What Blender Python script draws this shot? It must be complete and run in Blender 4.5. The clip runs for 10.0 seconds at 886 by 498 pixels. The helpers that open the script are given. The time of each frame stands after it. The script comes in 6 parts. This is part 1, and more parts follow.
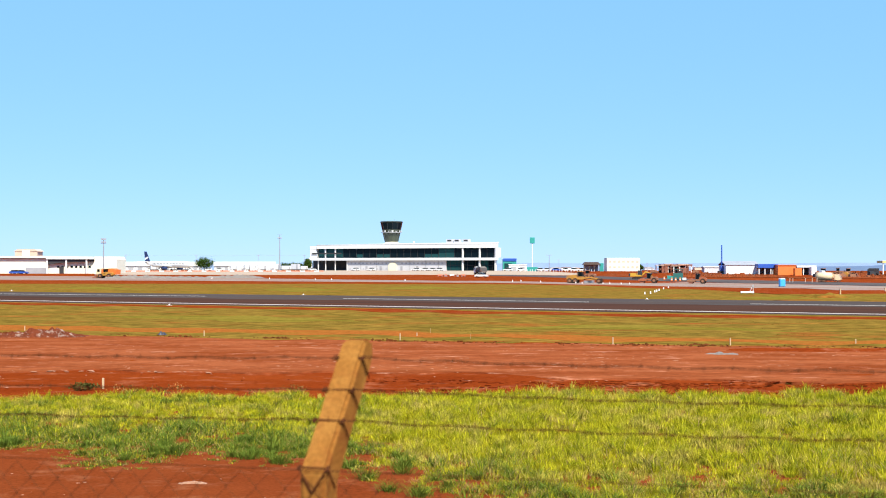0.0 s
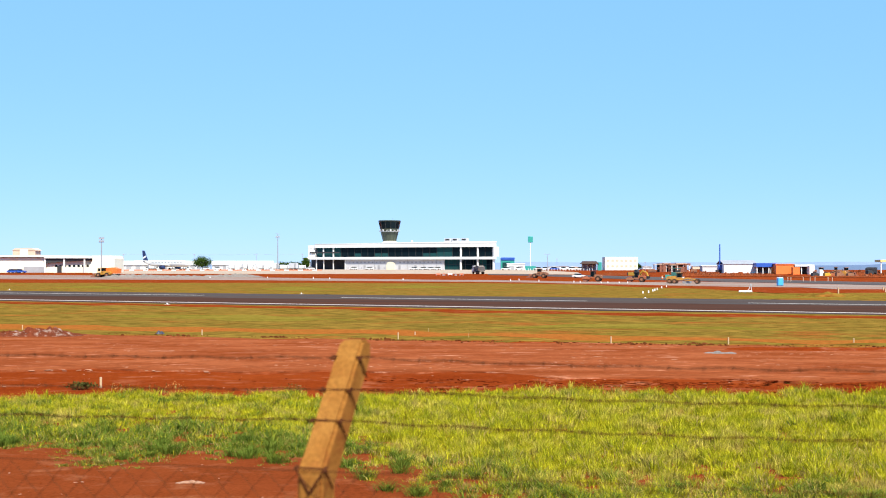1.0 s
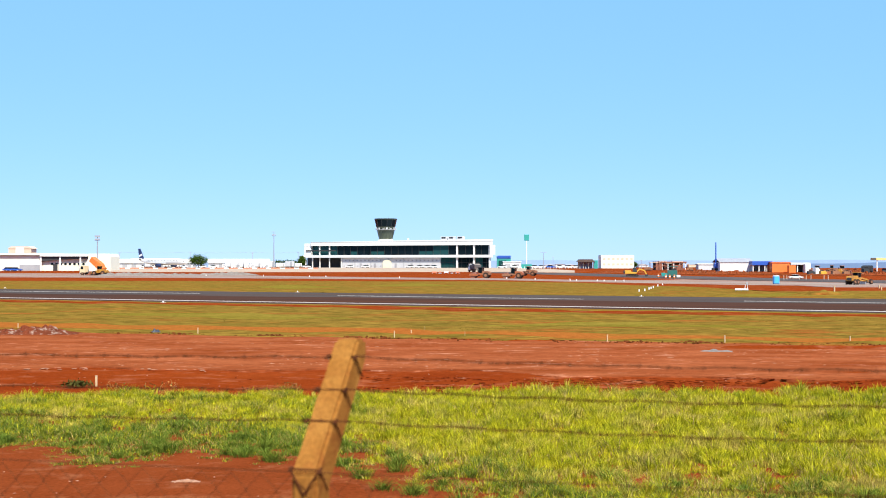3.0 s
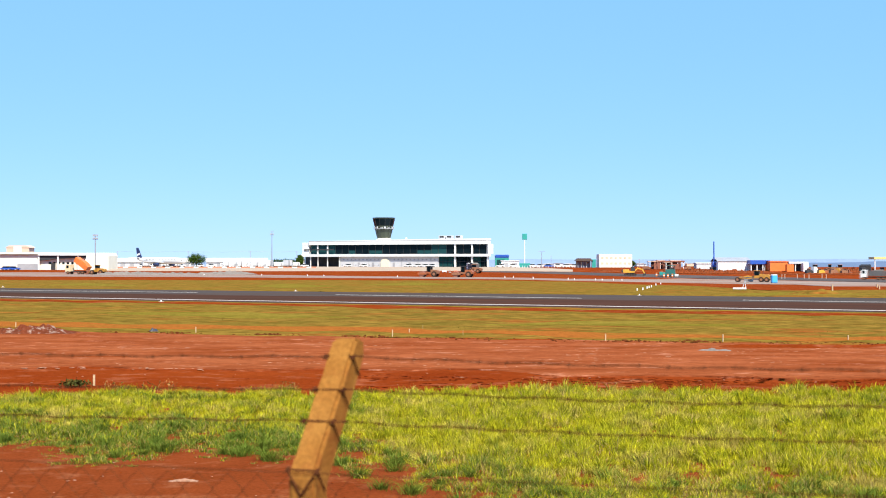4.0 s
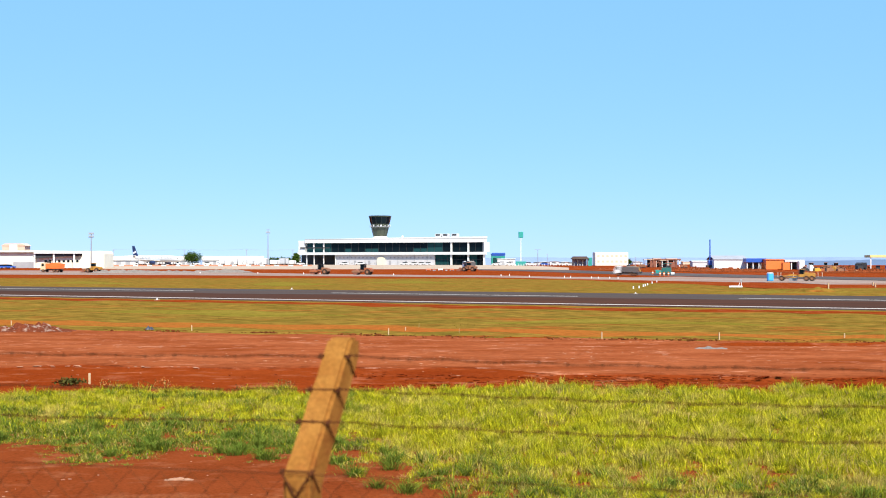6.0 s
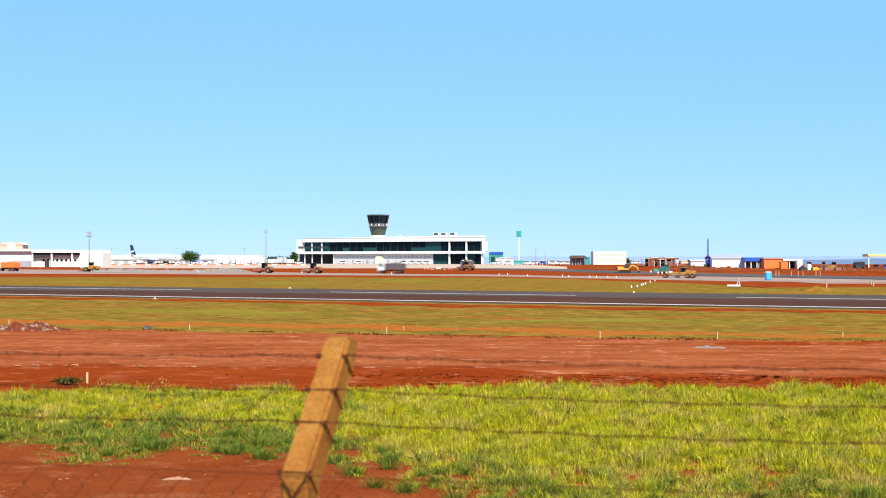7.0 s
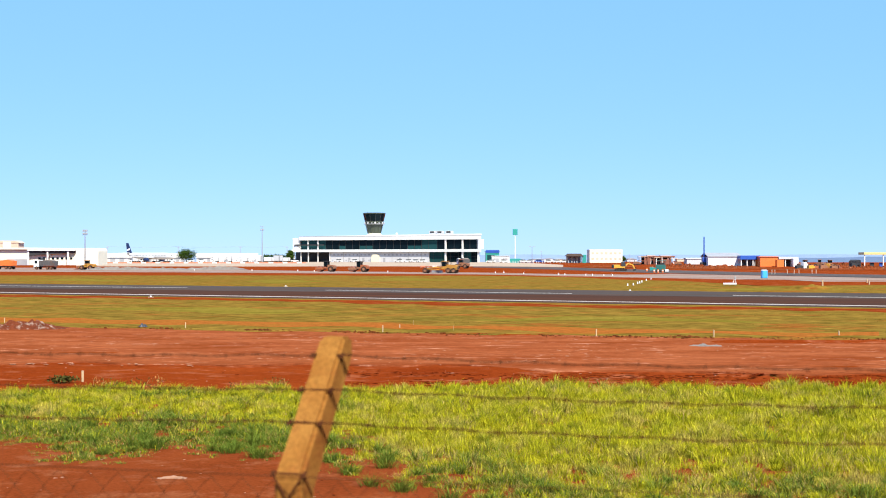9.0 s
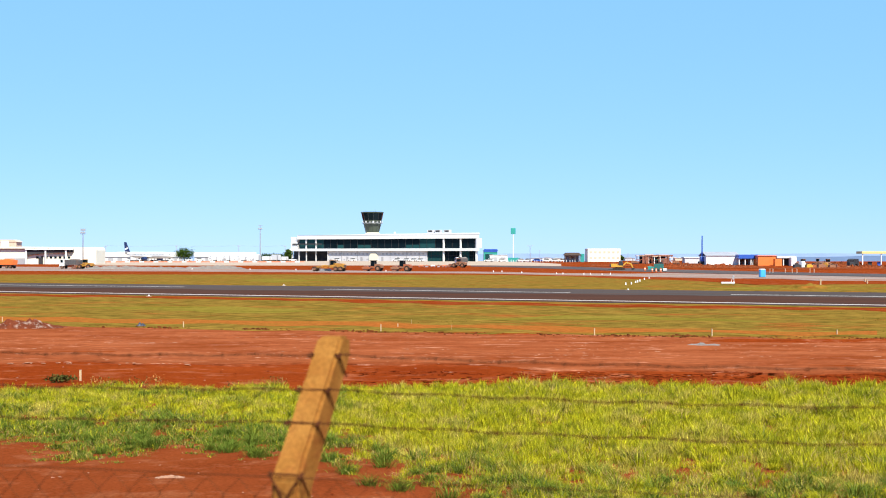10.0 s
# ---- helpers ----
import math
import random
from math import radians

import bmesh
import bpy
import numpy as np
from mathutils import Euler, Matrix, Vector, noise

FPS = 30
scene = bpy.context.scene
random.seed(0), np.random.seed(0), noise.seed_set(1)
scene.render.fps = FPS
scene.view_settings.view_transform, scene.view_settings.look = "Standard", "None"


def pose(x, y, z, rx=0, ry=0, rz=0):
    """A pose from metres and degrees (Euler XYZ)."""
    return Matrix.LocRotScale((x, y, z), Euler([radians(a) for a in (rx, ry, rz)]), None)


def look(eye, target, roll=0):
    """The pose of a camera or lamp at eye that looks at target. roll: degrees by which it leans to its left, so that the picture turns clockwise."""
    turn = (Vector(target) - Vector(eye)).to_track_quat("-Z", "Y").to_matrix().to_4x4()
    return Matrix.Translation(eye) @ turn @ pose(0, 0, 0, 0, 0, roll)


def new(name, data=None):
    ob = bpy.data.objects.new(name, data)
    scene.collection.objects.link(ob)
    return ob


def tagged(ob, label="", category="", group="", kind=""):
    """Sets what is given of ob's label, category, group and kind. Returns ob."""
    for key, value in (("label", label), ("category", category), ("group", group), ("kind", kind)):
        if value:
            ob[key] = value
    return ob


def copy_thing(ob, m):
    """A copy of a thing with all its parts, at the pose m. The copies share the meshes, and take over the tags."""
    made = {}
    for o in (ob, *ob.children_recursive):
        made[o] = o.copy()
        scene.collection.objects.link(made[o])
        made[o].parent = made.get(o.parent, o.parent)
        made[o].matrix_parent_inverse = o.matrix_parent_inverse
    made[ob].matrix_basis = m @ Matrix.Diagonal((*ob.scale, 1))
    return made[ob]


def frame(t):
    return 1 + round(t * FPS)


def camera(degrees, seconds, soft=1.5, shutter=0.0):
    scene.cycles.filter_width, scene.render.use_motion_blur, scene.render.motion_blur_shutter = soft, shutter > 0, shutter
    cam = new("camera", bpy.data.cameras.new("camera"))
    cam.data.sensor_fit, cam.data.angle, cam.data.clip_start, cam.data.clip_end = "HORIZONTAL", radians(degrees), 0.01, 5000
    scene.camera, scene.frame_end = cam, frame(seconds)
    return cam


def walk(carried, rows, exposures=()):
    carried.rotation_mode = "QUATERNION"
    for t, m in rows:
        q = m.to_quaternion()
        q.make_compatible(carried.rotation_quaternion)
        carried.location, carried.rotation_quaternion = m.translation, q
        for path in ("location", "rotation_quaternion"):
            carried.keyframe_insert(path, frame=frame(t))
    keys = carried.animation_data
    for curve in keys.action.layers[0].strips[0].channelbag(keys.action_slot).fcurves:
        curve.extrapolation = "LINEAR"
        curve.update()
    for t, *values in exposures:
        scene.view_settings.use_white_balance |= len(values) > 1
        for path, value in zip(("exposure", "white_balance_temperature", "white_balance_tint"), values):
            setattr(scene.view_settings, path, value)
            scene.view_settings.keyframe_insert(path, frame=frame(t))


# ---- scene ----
cam = camera(34.8, 10.0, soft=1.05, shutter=0.5)
# a tripod shot that creeps towards the terminal and turns slowly to the right
walk(cam, [
    (t, pose(-0.0043 * k, 0.2 * k, 4.2, 90.458 - 0.19 * k, 0, -0.387 * k))
    for t, k in ((0.0, -1.0), (1.0, -0.8), (2.0, -0.6), (3.0, -0.4), (4.0, -0.2), (5.0, 0.0),
                 (6.0, 0.2), (7.0, 0.4), (8.0, 0.6), (9.0, 0.8), (10.0, 1.0))
])
cam.data.dof.use_dof, cam.data.dof.focus_distance, cam.data.dof.aperture_fstop = True, 120.0, 4.2   # the near fence is soft
scene.view_settings.exposure = 0.8

# ---- daylight ----
SUN_EL, SUN_AZ = 48.0, 158.0          # degrees; azimuth clockwise from +y
world = bpy.data.worlds.new("sky")
scene.world = world
world.use_nodes = True
wn = world.node_tree.nodes
sky = wn.new("ShaderNodeTexSky")
sky.sky_type, sky.sun_disc = "NISHITA", False
sky.sun_elevation, sky.sun_rotation = radians(SUN_EL), radians(SUN_AZ)
sky.altitude, sky.air_density, sky.dust_density, sky.ozone_density = 2500, 1.0, 0.0, 1.0
wl = world.node_tree.links
wn["Background"].inputs[1].default_value = 0.0208
wl.new(sky.outputs[0], wn["Background"].inputs[0])
clear = wn.new("ShaderNodeBackground")            # even blue of the clear upper air
clear.inputs[0].default_value, clear.inputs[1].default_value = (0.115, 0.283, 0.575, 1), 1.0
both = wn.new("ShaderNodeAddShader")
wl.new(wn["Background"].outputs[0], both.inputs[0])
wl.new(clear.outputs[0], both.inputs[1])
wl.new(both.outputs[0], wn["World Output"].inputs[0])
sun = new("sun", bpy.data.lights.new("sun", "SUN"))
sun.data.energy, sun.data.angle, sun.data.color = 5.0, radians(0.53), (1.0, 0.93, 0.80)
sa, se = radians(SUN_AZ), radians(SUN_EL)
sun.matrix_basis = look((math.sin(sa) * math.cos(se), math.cos(sa) * math.cos(se), math.sin(se)), (0, 0, 0))


# ---- materials ----
def mat(name, a, b=None, big=1.0, fine=12.0, rough=0.7, metal=0.0, bump=0.0, spread=0.5, stretch=None, grit=0.25,
        c=None, c_scale=1.0, c_at=0.55, c_soft=0.1, turn=0.0, rand=0.0, spec=0.5, thin=0.0):
    """Two-scale noise paint: a and b mixed by broad stains, brightness varied by grain, and patches of c."""
    m = bpy.data.materials.new(name)
    m.use_nodes = True
    nt = m.node_tree
    nd, ln = nt.nodes, nt.links
    bs = nd["Principled BSDF"]
    bs.inputs["Roughness"].default_value = rough
    bs.inputs["Metallic"].default_value = metal
    bs.inputs["Specular IOR Level"].default_value = spec if rough < 0.88 else 0.0
    tc, mp = nd.new("ShaderNodeTexCoord"), nd.new("ShaderNodeMapping")
    ln.new(tc.outputs["Object"], mp.inputs["Vector"])
    mp.inputs["Rotation"].default_value = (0, 0, radians(turn))
    if stretch:
        mp.inputs["Scale"].default_value = stretch

    def grain(scale, detail, roughness=0.6):
        n = nd.new("ShaderNodeTexNoise")
        n.inputs["Scale"].default_value, n.inputs["Detail"].default_value = scale, detail
        n.inputs["Roughness"].default_value = roughness
        ln.new(mp.outputs[0], n.inputs["Vector"])
        return n.outputs["Fac"]

    def ramp(src, lo, hi):
        r = nd.new("ShaderNodeMapRange")
        r.inputs[1].default_value, r.inputs[2].default_value = lo, hi
        ln.new(src, r.inputs[0])
        return r.outputs[0]

    def mix(f, x, y, mode="MIX"):
        k = nd.new("ShaderNodeMix")
        k.data_type, k.blend_type = "RGBA", mode
        for s, v in ((0, f), (6, x), (7, y)):
            if isinstance(v, (int, float)):
                k.inputs[s].default_value = v
            elif isinstance(v, tuple):
                k.inputs[s].default_value = (*v, 1)
            else:
                ln.new(v, k.inputs[s])
        return k.outputs[2]

    b = b or tuple(v * 0.85 for v in a)
    col = mix(ramp(grain(big, 5), 0.5 - spread / 2, 0.5 + spread / 2), a, b)
    if c:
        col = mix(ramp(grain(c_scale, 7, 0.68), c_at - c_soft, c_at + c_soft), col, c)
    f2 = grain(fine, 4, 0.7)
    v = nd.new("ShaderNodeMapRange")
    v.inputs[1].default_value, v.inputs[2].default_value = 0.3, 0.7
    v.inputs[3].default_value, v.inputs[4].default_value = 1 - grit, 1 + grit
    ln.new(f2, v.inputs[0])
    cb = nd.new("ShaderNodeCombineColor")
    for i in range(3):
        ln.new(v.outputs[0], cb.inputs[i])
    col = mix(1.0, col, cb.outputs[0], "MULTIPLY")
    if rand:
        g = nd.new("ShaderNodeNewGeometry")
        hv = nd.new("ShaderNodeHueSaturation")
        r = nd.new("ShaderNodeMapRange")
        r.inputs[3].default_value, r.inputs[4].default_value = 1 - rand, 1 + rand
        ln.new(g.outputs["Random Per Island"], r.inputs[0])
        ln.new(r.outputs[0], hv.inputs["Value"])
        ln.new(col, hv.inputs["Color"])
        col = hv.outputs[0]
    ln.new(col, bs.inputs["Base Color"])
    if thin:
        tr, ms = nd.new("ShaderNodeBsdfTranslucent"), nd.new("ShaderNodeMixShader")
        ln.new(col, tr.inputs["Color"])
        ms.inputs[0].default_value = thin
        ln.new(bs.outputs[0], ms.inputs[1])
        ln.new(tr.outputs[0], ms.inputs[2])
        ln.new(ms.outputs[0], nd["Material Output"].inputs["Surface"])
    if bump:
        bp = nd.new("ShaderNodeBump")
        bp.inputs["Strength"].default_value, bp.inputs["Distance"].default_value = 1.0, bump
        ln.new(f2, bp.inputs["Height"])
        ln.new(bp.outputs[0], bs.inputs["Normal"])
    return m


def glass(name, tint, rough=0.04):
    m = bpy.data.materials.new(name)
    m.use_nodes = True
    bs = m.node_tree.nodes["Principled BSDF"]
    bs.inputs["Base Color"].default_value = (*tint, 1)
    bs.inputs["Roughness"].default_value, bs.inputs["IOR"].default_value = rough, 1.18
    return m


RW = 26.9   # the runway's turn from the x axis, degrees clockwise
M = dict(
    soil=mat("red_soil", (0.225, 0.040, 0.008), (0.150, 0.021, 0.004), 0.16, 7.0, 0.95, bump=0.05, stretch=(0.75, 1, 1), spread=0.45,
             c=(0.32, 0.105, 0.045), c_scale=0.6, c_at=0.63, c_soft=0.10, grit=0.3, turn=10),
    field=mat("dry_turf", (0.205, 0.115, 0.020), (0.125, 0.084, 0.013), 0.24, 0.9, 0.95, bump=0.06, stretch=(0.8, 1, 1), spread=0.34,
              c=(0.235, 0.070, 0.014), c_scale=0.16, c_at=0.60, c_soft=0.07, grit=0.55, turn=RW),
    asphalt=mat("runway_asphalt", (0.078, 0.067, 0.062), (0.056, 0.048, 0.045), 0.15, 10, 0.9, stretch=(0.04, 1, 1),
                c=(0.085, 0.05, 0.038), c_scale=0.25, c_at=0.58, turn=RW),
    new_asphalt=mat("fresh_asphalt", (0.088, 0.080, 0.080), (0.060, 0.053, 0.053), 0.1, 5, 0.9, stretch=(0.2, 1, 1), c=(0.17, 0.12, 0.10), c_scale=0.3, c_at=0.60, turn=RW),
    gravel=mat("grey_gravel", (0.30, 0.245, 0.21), (0.23, 0.165, 0.13), 0.1, 4, 0.95, c=(0.24, 0.09, 0.045), c_scale=0.12, c_at=0.57, stretch=(0.3, 1, 1)),
    concrete=mat("pale_concrete", (0.42, 0.33, 0.25), (0.34, 0.25, 0.18), 0.1, 4, 0.9),
    line=mat("white_line_paint", (0.60, 0.54, 0.46), (0.42, 0.36, 0.30), 0.4, 8, 0.8),
    white=mat("white_paint", (0.72, 0.72, 0.70), (0.66, 0.65, 0.62), 0.2, 3, 0.55, grit=0.05),
    cream=mat("cream_paint", (0.74, 0.68, 0.50), (0.66, 0.60, 0.43), 0.3, 3, 0.6, grit=0.06),
    grey=mat("grey_paint", (0.34, 0.34, 0.35), (0.26, 0.26, 0.27), 0.3, 3, 0.6, grit=0.1),
    # near-black of dark parts; in bays and interiors the colour stands in for shade
    dark=mat("dark_paint_void_shade", (0.03, 0.03, 0.032), (0.02, 0.02, 0.022), 0.3, 3, 0.7, grit=0.1),
    glass=glass("dark_green_glass", (0.003, 0.008, 0.011)),
    teal_glass=glass("teal_glass", (0.012, 0.050, 0.052)),
    olive=mat("olive_cladding", (0.042, 0.052, 0.03), (0.03, 0.037, 0.022), 0.4, 4, 0.5, grit=0.1),
    post=mat("dusty_post", (0.295, 0.135, 0.030), (0.225, 0.09, 0.018), 7, 60, 0.9, bump=0.004, grit=0.25,
             c=(0.20, 0.065, 0.016), c_scale=11, c_at=0.62),
    wire=mat("rusty_wire", (0.095, 0.032, 0.013), (0.055, 0.02, 0.009), 20, 90, 0.9),
    orange=mat("orange_paint", (0.75, 0.18, 0.03), (0.66, 0.14, 0.025), 0.6, 4, 0.5, grit=0.08),
    yellow=mat("machine_yellow", (0.50, 0.25, 0.02), (0.36, 0.16, 0.02), 0.8, 5, 0.6, c=(0.24, 0.085, 0.03), c_scale=1.2, c_at=0.55),
    blue=mat("blue_paint", (0.02, 0.09, 0.42), (0.018, 0.07, 0.34), 0.5, 4, 0.45, grit=0.08),
    sky_blue=mat("light_blue_plastic", (0.05, 0.36, 0.72), (0.045, 0.31, 0.63), 0.7, 5, 0.45, grit=0.08),
    green=mat("teal_green_paint", (0.02, 0.28, 0.24), (0.02, 0.23, 0.2), 0.5, 4, 0.5, grit=0.08),
    rubber=mat("tyre_rubber", (0.03, 0.027, 0.025), (0.06, 0.035, 0.025), 2, 20, 0.9),
    steel=mat("galvanised_steel", (0.42, 0.42, 0.43), (0.34, 0.34, 0.35), 1, 8, 0.45, metal=0.6),
    brown=mat("brown_roof", (0.09, 0.06, 0.045), (0.07, 0.045, 0.035), 0.4, 4, 0.8),
    # distance haze is put into this bluish base colour
    haze=mat("hazy_blue_ridge", (0.23, 0.30, 0.42), (0.205, 0.27, 0.385), 0.003, 0.02, 1.0, grit=0.06),
    leaf=mat("tree_leaf", (0.05, 0.085, 0.014), (0.03, 0.058, 0.01), 0.8, 6, 0.9, rand=0.45),
    dry_leaf=mat("dusty_olive_leaf", (0.085, 0.072, 0.018), (0.05, 0.055, 0.014), 4, 15, 0.9, rand=0.4),
    bark=mat("tree_bark", (0.10, 0.07, 0.05), None, 3, 20, 0.9),
    blade=mat("grass_blade", (0.440, 0.395, 0.016), (0.190, 0.206, 0.010), 2.2, 6.0, 0.9, spread=0.26, rand=0.45, grit=0.5, thin=0.14,
              c=(0.46, 0.345, 0.09), c_scale=0.7, c_at=0.60),
    blade2=mat("bluish_grass_blade", (0.085, 0.140, 0.020), (0.145, 0.175, 0.020), 0.8, 6.0, 0.9, rand=0.45, grit=0.5, thin=0.14),
    # nearer ridge, its colour also blued for the haze of distance
    haze_dark=mat("blue_grey_ridge", (0.13, 0.18, 0.27), (0.11, 0.155, 0.235), 0.003, 0.02, 1.0, grit=0.08),
    pale_wall=mat("pale_grey_render", (0.52, 0.52, 0.53), (0.45, 0.45, 0.46), 0.2, 2, 0.8, grit=0.08),
    pale_stone=mat("pale_stone", (0.42, 0.25, 0.16), (0.32, 0.15, 0.085), 3, 15, 0.9, rand=0.3),
    turf_blade=mat("turf_blade", (0.255, 0.160, 0.022), (0.165, 0.122, 0.014), 0.2, 2.0, 0.95, rand=0.3, grit=0.2, thin=0.5),
    runway_dust=mat("dusty_runway_lane", (0.068, 0.034, 0.025), (0.047, 0.027, 0.022), 0.15, 10, 0.9, stretch=(0.03, 1, 1), c=(0.09, 0.035, 0.02), c_scale=0.3, c_at=0.58, turn=RW),
    warm_white=mat("cream_white_render", (0.74, 0.70, 0.58), (0.66, 0.61, 0.49), 0.2, 2, 0.7, grit=0.06),
    worn=mat("worn_orange_turf", (0.29, 0.080, 0.016), (0.25, 0.094, 0.016), 0.3, 3.5, 0.95, bump=0.04, stretch=(0.6, 1, 1), c=(0.18, 0.105, 0.014), c_scale=0.3, c_at=0.70, c_soft=0.14, grit=0.4, turn=15),
    bed_grey=mat("worn_dark_grey_paint", (0.10, 0.095, 0.095), (0.07, 0.062, 0.06), 0.8, 5, 0.7, c=(0.16, 0.08, 0.05), c_scale=1.0, c_at=0.62),
    near_soil=mat("near_red_soil", (0.215, 0.047, 0.013), (0.150, 0.030, 0.008), 0.35, 14, 0.95, bump=0.04, c=(0.26, 0.085, 0.034), c_scale=0.9, c_at=0.62, c_soft=0.10, grit=0.28),
    bright_yellow=mat("excavator_yellow", (0.62, 0.34, 0.03), (0.52, 0.26, 0.025), 0.8, 5, 0.5, grit=0.1),
    pale_soil=mat("graded_red_earth", (0.285, 0.080, 0.029), (0.188, 0.041, 0.012), 0.42, 4.0, 0.95, bump=0.05, stretch=(0.4, 1, 1), spread=0.30, c=(0.44, 0.20, 0.115), c_scale=1.0, c_at=0.645, c_soft=0.06, grit=0.35, turn=12),
    dark_clod=mat("dark_turf_clod", (0.135, 0.035, 0.010), (0.075, 0.026, 0.009), 0.6, 8, 0.95, rand=0.4),
    rust_orange=mat("dusty_orange_paint", (0.36, 0.10, 0.03), (0.26, 0.075, 0.025), 0.8, 5, 0.6, c=(0.26, 0.09, 0.04), c_scale=1.2, c_at=0.58),
    straw_turf=mat("pale_straw_turf", (0.215, 0.15, 0.025), (0.16, 0.115, 0.015), 0.2, 3.0, 0.95, bump=0.05, stretch=(0.5, 1, 1), c=(0.13, 0.10, 0.012), c_scale=0.3, c_at=0.53, c_soft=0.12, grit=0.4, turn=RW),
    dark_green=mat("dusty_dark_green_paint", (0.02, 0.13, 0.11), (0.02, 0.10, 0.085), 0.6, 5, 0.6, grit=0.15),
    fascia_yellow=mat("pale_yellow_fascia", (0.66, 0.52, 0.20), (0.58, 0.44, 0.16), 0.4, 3, 0.6, grit=0.08),
    dark_soil=mat("dark_red_clod", (0.12, 0.018, 0.004), (0.09, 0.013, 0.003), 0.6, 8, 0.95, rand=0.4),
    dug_earth=mat("dug_red_earth", (0.235, 0.055, 0.018), (0.10, 0.026, 0.010), 0.5, 2.5, 0.95, bump=0.1, c=(0.36, 0.19, 0.11), c_scale=0.5, c_at=0.65, c_soft=0.06, grit=0.4),
    navy=mat("navy_paint", (0.015, 0.03, 0.10), (0.012, 0.025, 0.08), 0.5, 4, 0.4, grit=0.06),
    beige=mat("beige_render", (0.62, 0.48, 0.36), (0.55, 0.41, 0.30), 0.3, 3, 0.8, grit=0.08),
    rust=mat("rust_brown", (0.26, 0.09, 0.05), (0.18, 0.07, 0.045), 0.8, 5, 0.85, grit=0.2),
    mud=mat("mud_brown", (0.30, 0.13, 0.06), (0.18, 0.08, 0.045), 0.8, 4, 0.85, grit=0.2),
    machine_cream=mat("dusty_cream_paint", (0.72, 0.58, 0.36), (0.6, 0.42, 0.24), 0.8, 5, 0.6, grit=0.1),
    salmon=mat("faded_orange_plastic", (0.62, 0.20, 0.10), (0.56, 0.16, 0.08), 0.6, 4, 0.6, grit=0.08),
    stake=mat("pale_wood", (0.48, 0.34, 0.19), (0.38, 0.26, 0.14), 5, 40, 0.8),
    rubble=mat("red_rubble", (0.17, 0.042, 0.018), (0.09, 0.026, 0.014), 1.2, 5, 0.95, bump=0.08, c=(0.30, 0.21, 0.16), c_scale=1.9, c_at=0.585, c_soft=0.05),
    gravel_dark=mat("crushed_grey_stone", (0.23, 0.20, 0.175), (0.16, 0.135, 0.115), 0.4, 5, 0.95, bump=0.05),
    tarp=mat("dark_blue_sheet", (0.035, 0.038, 0.05), (0.025, 0.027, 0.035), 4, 20, 0.5),
    rust_leaf=mat("orange_leaf", (0.45, 0.16, 0.03), (0.35, 0.20, 0.04), 4, 20, 0.8),
    straw=mat("dry_straw", (0.46, 0.345, 0.115), (0.27, 0.18, 0.05), 2, 10, 0.9, rand=0.35, thin=0.2),
)


# ---- mesh tools ----
def thing(name, label="", category="", group="", kind="", at=None):
    ob = new(name)
    if at is not None:
        ob.matrix_basis = at
    return tagged(ob, label, category, group, kind)


def mesh_of(name, bm, material, smooth=False):
    me = bpy.data.meshes.new(name)
    bmesh.ops.recalc_face_normals(bm, faces=bm.faces)
    bm.to_mesh(me)
    bm.free()
    me.materials.append(M[material])
    if smooth:
        for p in me.polygons:
            p.use_smooth = True
    return me


def part(name, bm, material, parent=None, label="", smooth=False):
    ob = new(name, mesh_of(name, bm, material, smooth))
    if parent is not None:
        ob.parent = parent
    if label:
        ob["label"] = label
    return ob


def box(x0, x1, y0, y1, z0, z1, bev=0.0, bm=None, m=None):
    bm = bm or bmesh.new()
    t = Matrix.Translation(((x0 + x1) / 2, (y0 + y1) / 2, (z0 + z1) / 2)) @ Matrix.Diagonal((abs(x1 - x0), abs(y1 - y0), abs(z1 - z0), 1))
    r = bmesh.ops.create_cube(bm, size=1.0, matrix=(m @ t) if m else t)
    if bev:
        es = list({e for v in r["verts"] for e in v.link_edges})
        bmesh.ops.bevel(bm, geom=es, offset=bev, segments=2, affect="EDGES", profile=0.5)
    return bm


def tube(p, q, r0, r1=None, n=10, bm=None):
    """A tapered rod from p to q."""
    bm = bm or bmesh.new()
    p, q = Vector(p), Vector(q)
    d = q - p
    m = Matrix.Translation((p + q) / 2) @ d.to_track_quat("Z", "Y").to_matrix().to_4x4()
    bmesh.ops.create_cone(bm, cap_ends=True, segments=n, radius1=r0, radius2=r0 if r1 is None else r1, depth=d.length, matrix=m)
    return bm


def ball(c, r, bm=None, seg=12, squash=(1, 1, 1)):
    bm = bm or bmesh.new()
    bmesh.ops.create_uvsphere(bm, u_segments=seg, v_segments=max(6, seg // 2), radius=r,
                              matrix=Matrix.Translation(c) @ Matrix.Diagonal((*squash, 1)))
    return bm


def prism(points, y0, y1, bm=None):
    """A profile in x and z, drawn out from y0 to y1."""
    bm = bm or bmesh.new()
    a = [bm.verts.new((x, y0, z)) for x, z in points]
    b = [bm.verts.new((x, y1, z)) for x, z in points]
    bm.faces.new(a)
    bm.faces.new(b[::-1])
    n = len(a)
    for i in range(n):
        bm.faces.new((a[i], b[i], b[(i + 1) % n], a[(i + 1) % n]))
    return bm


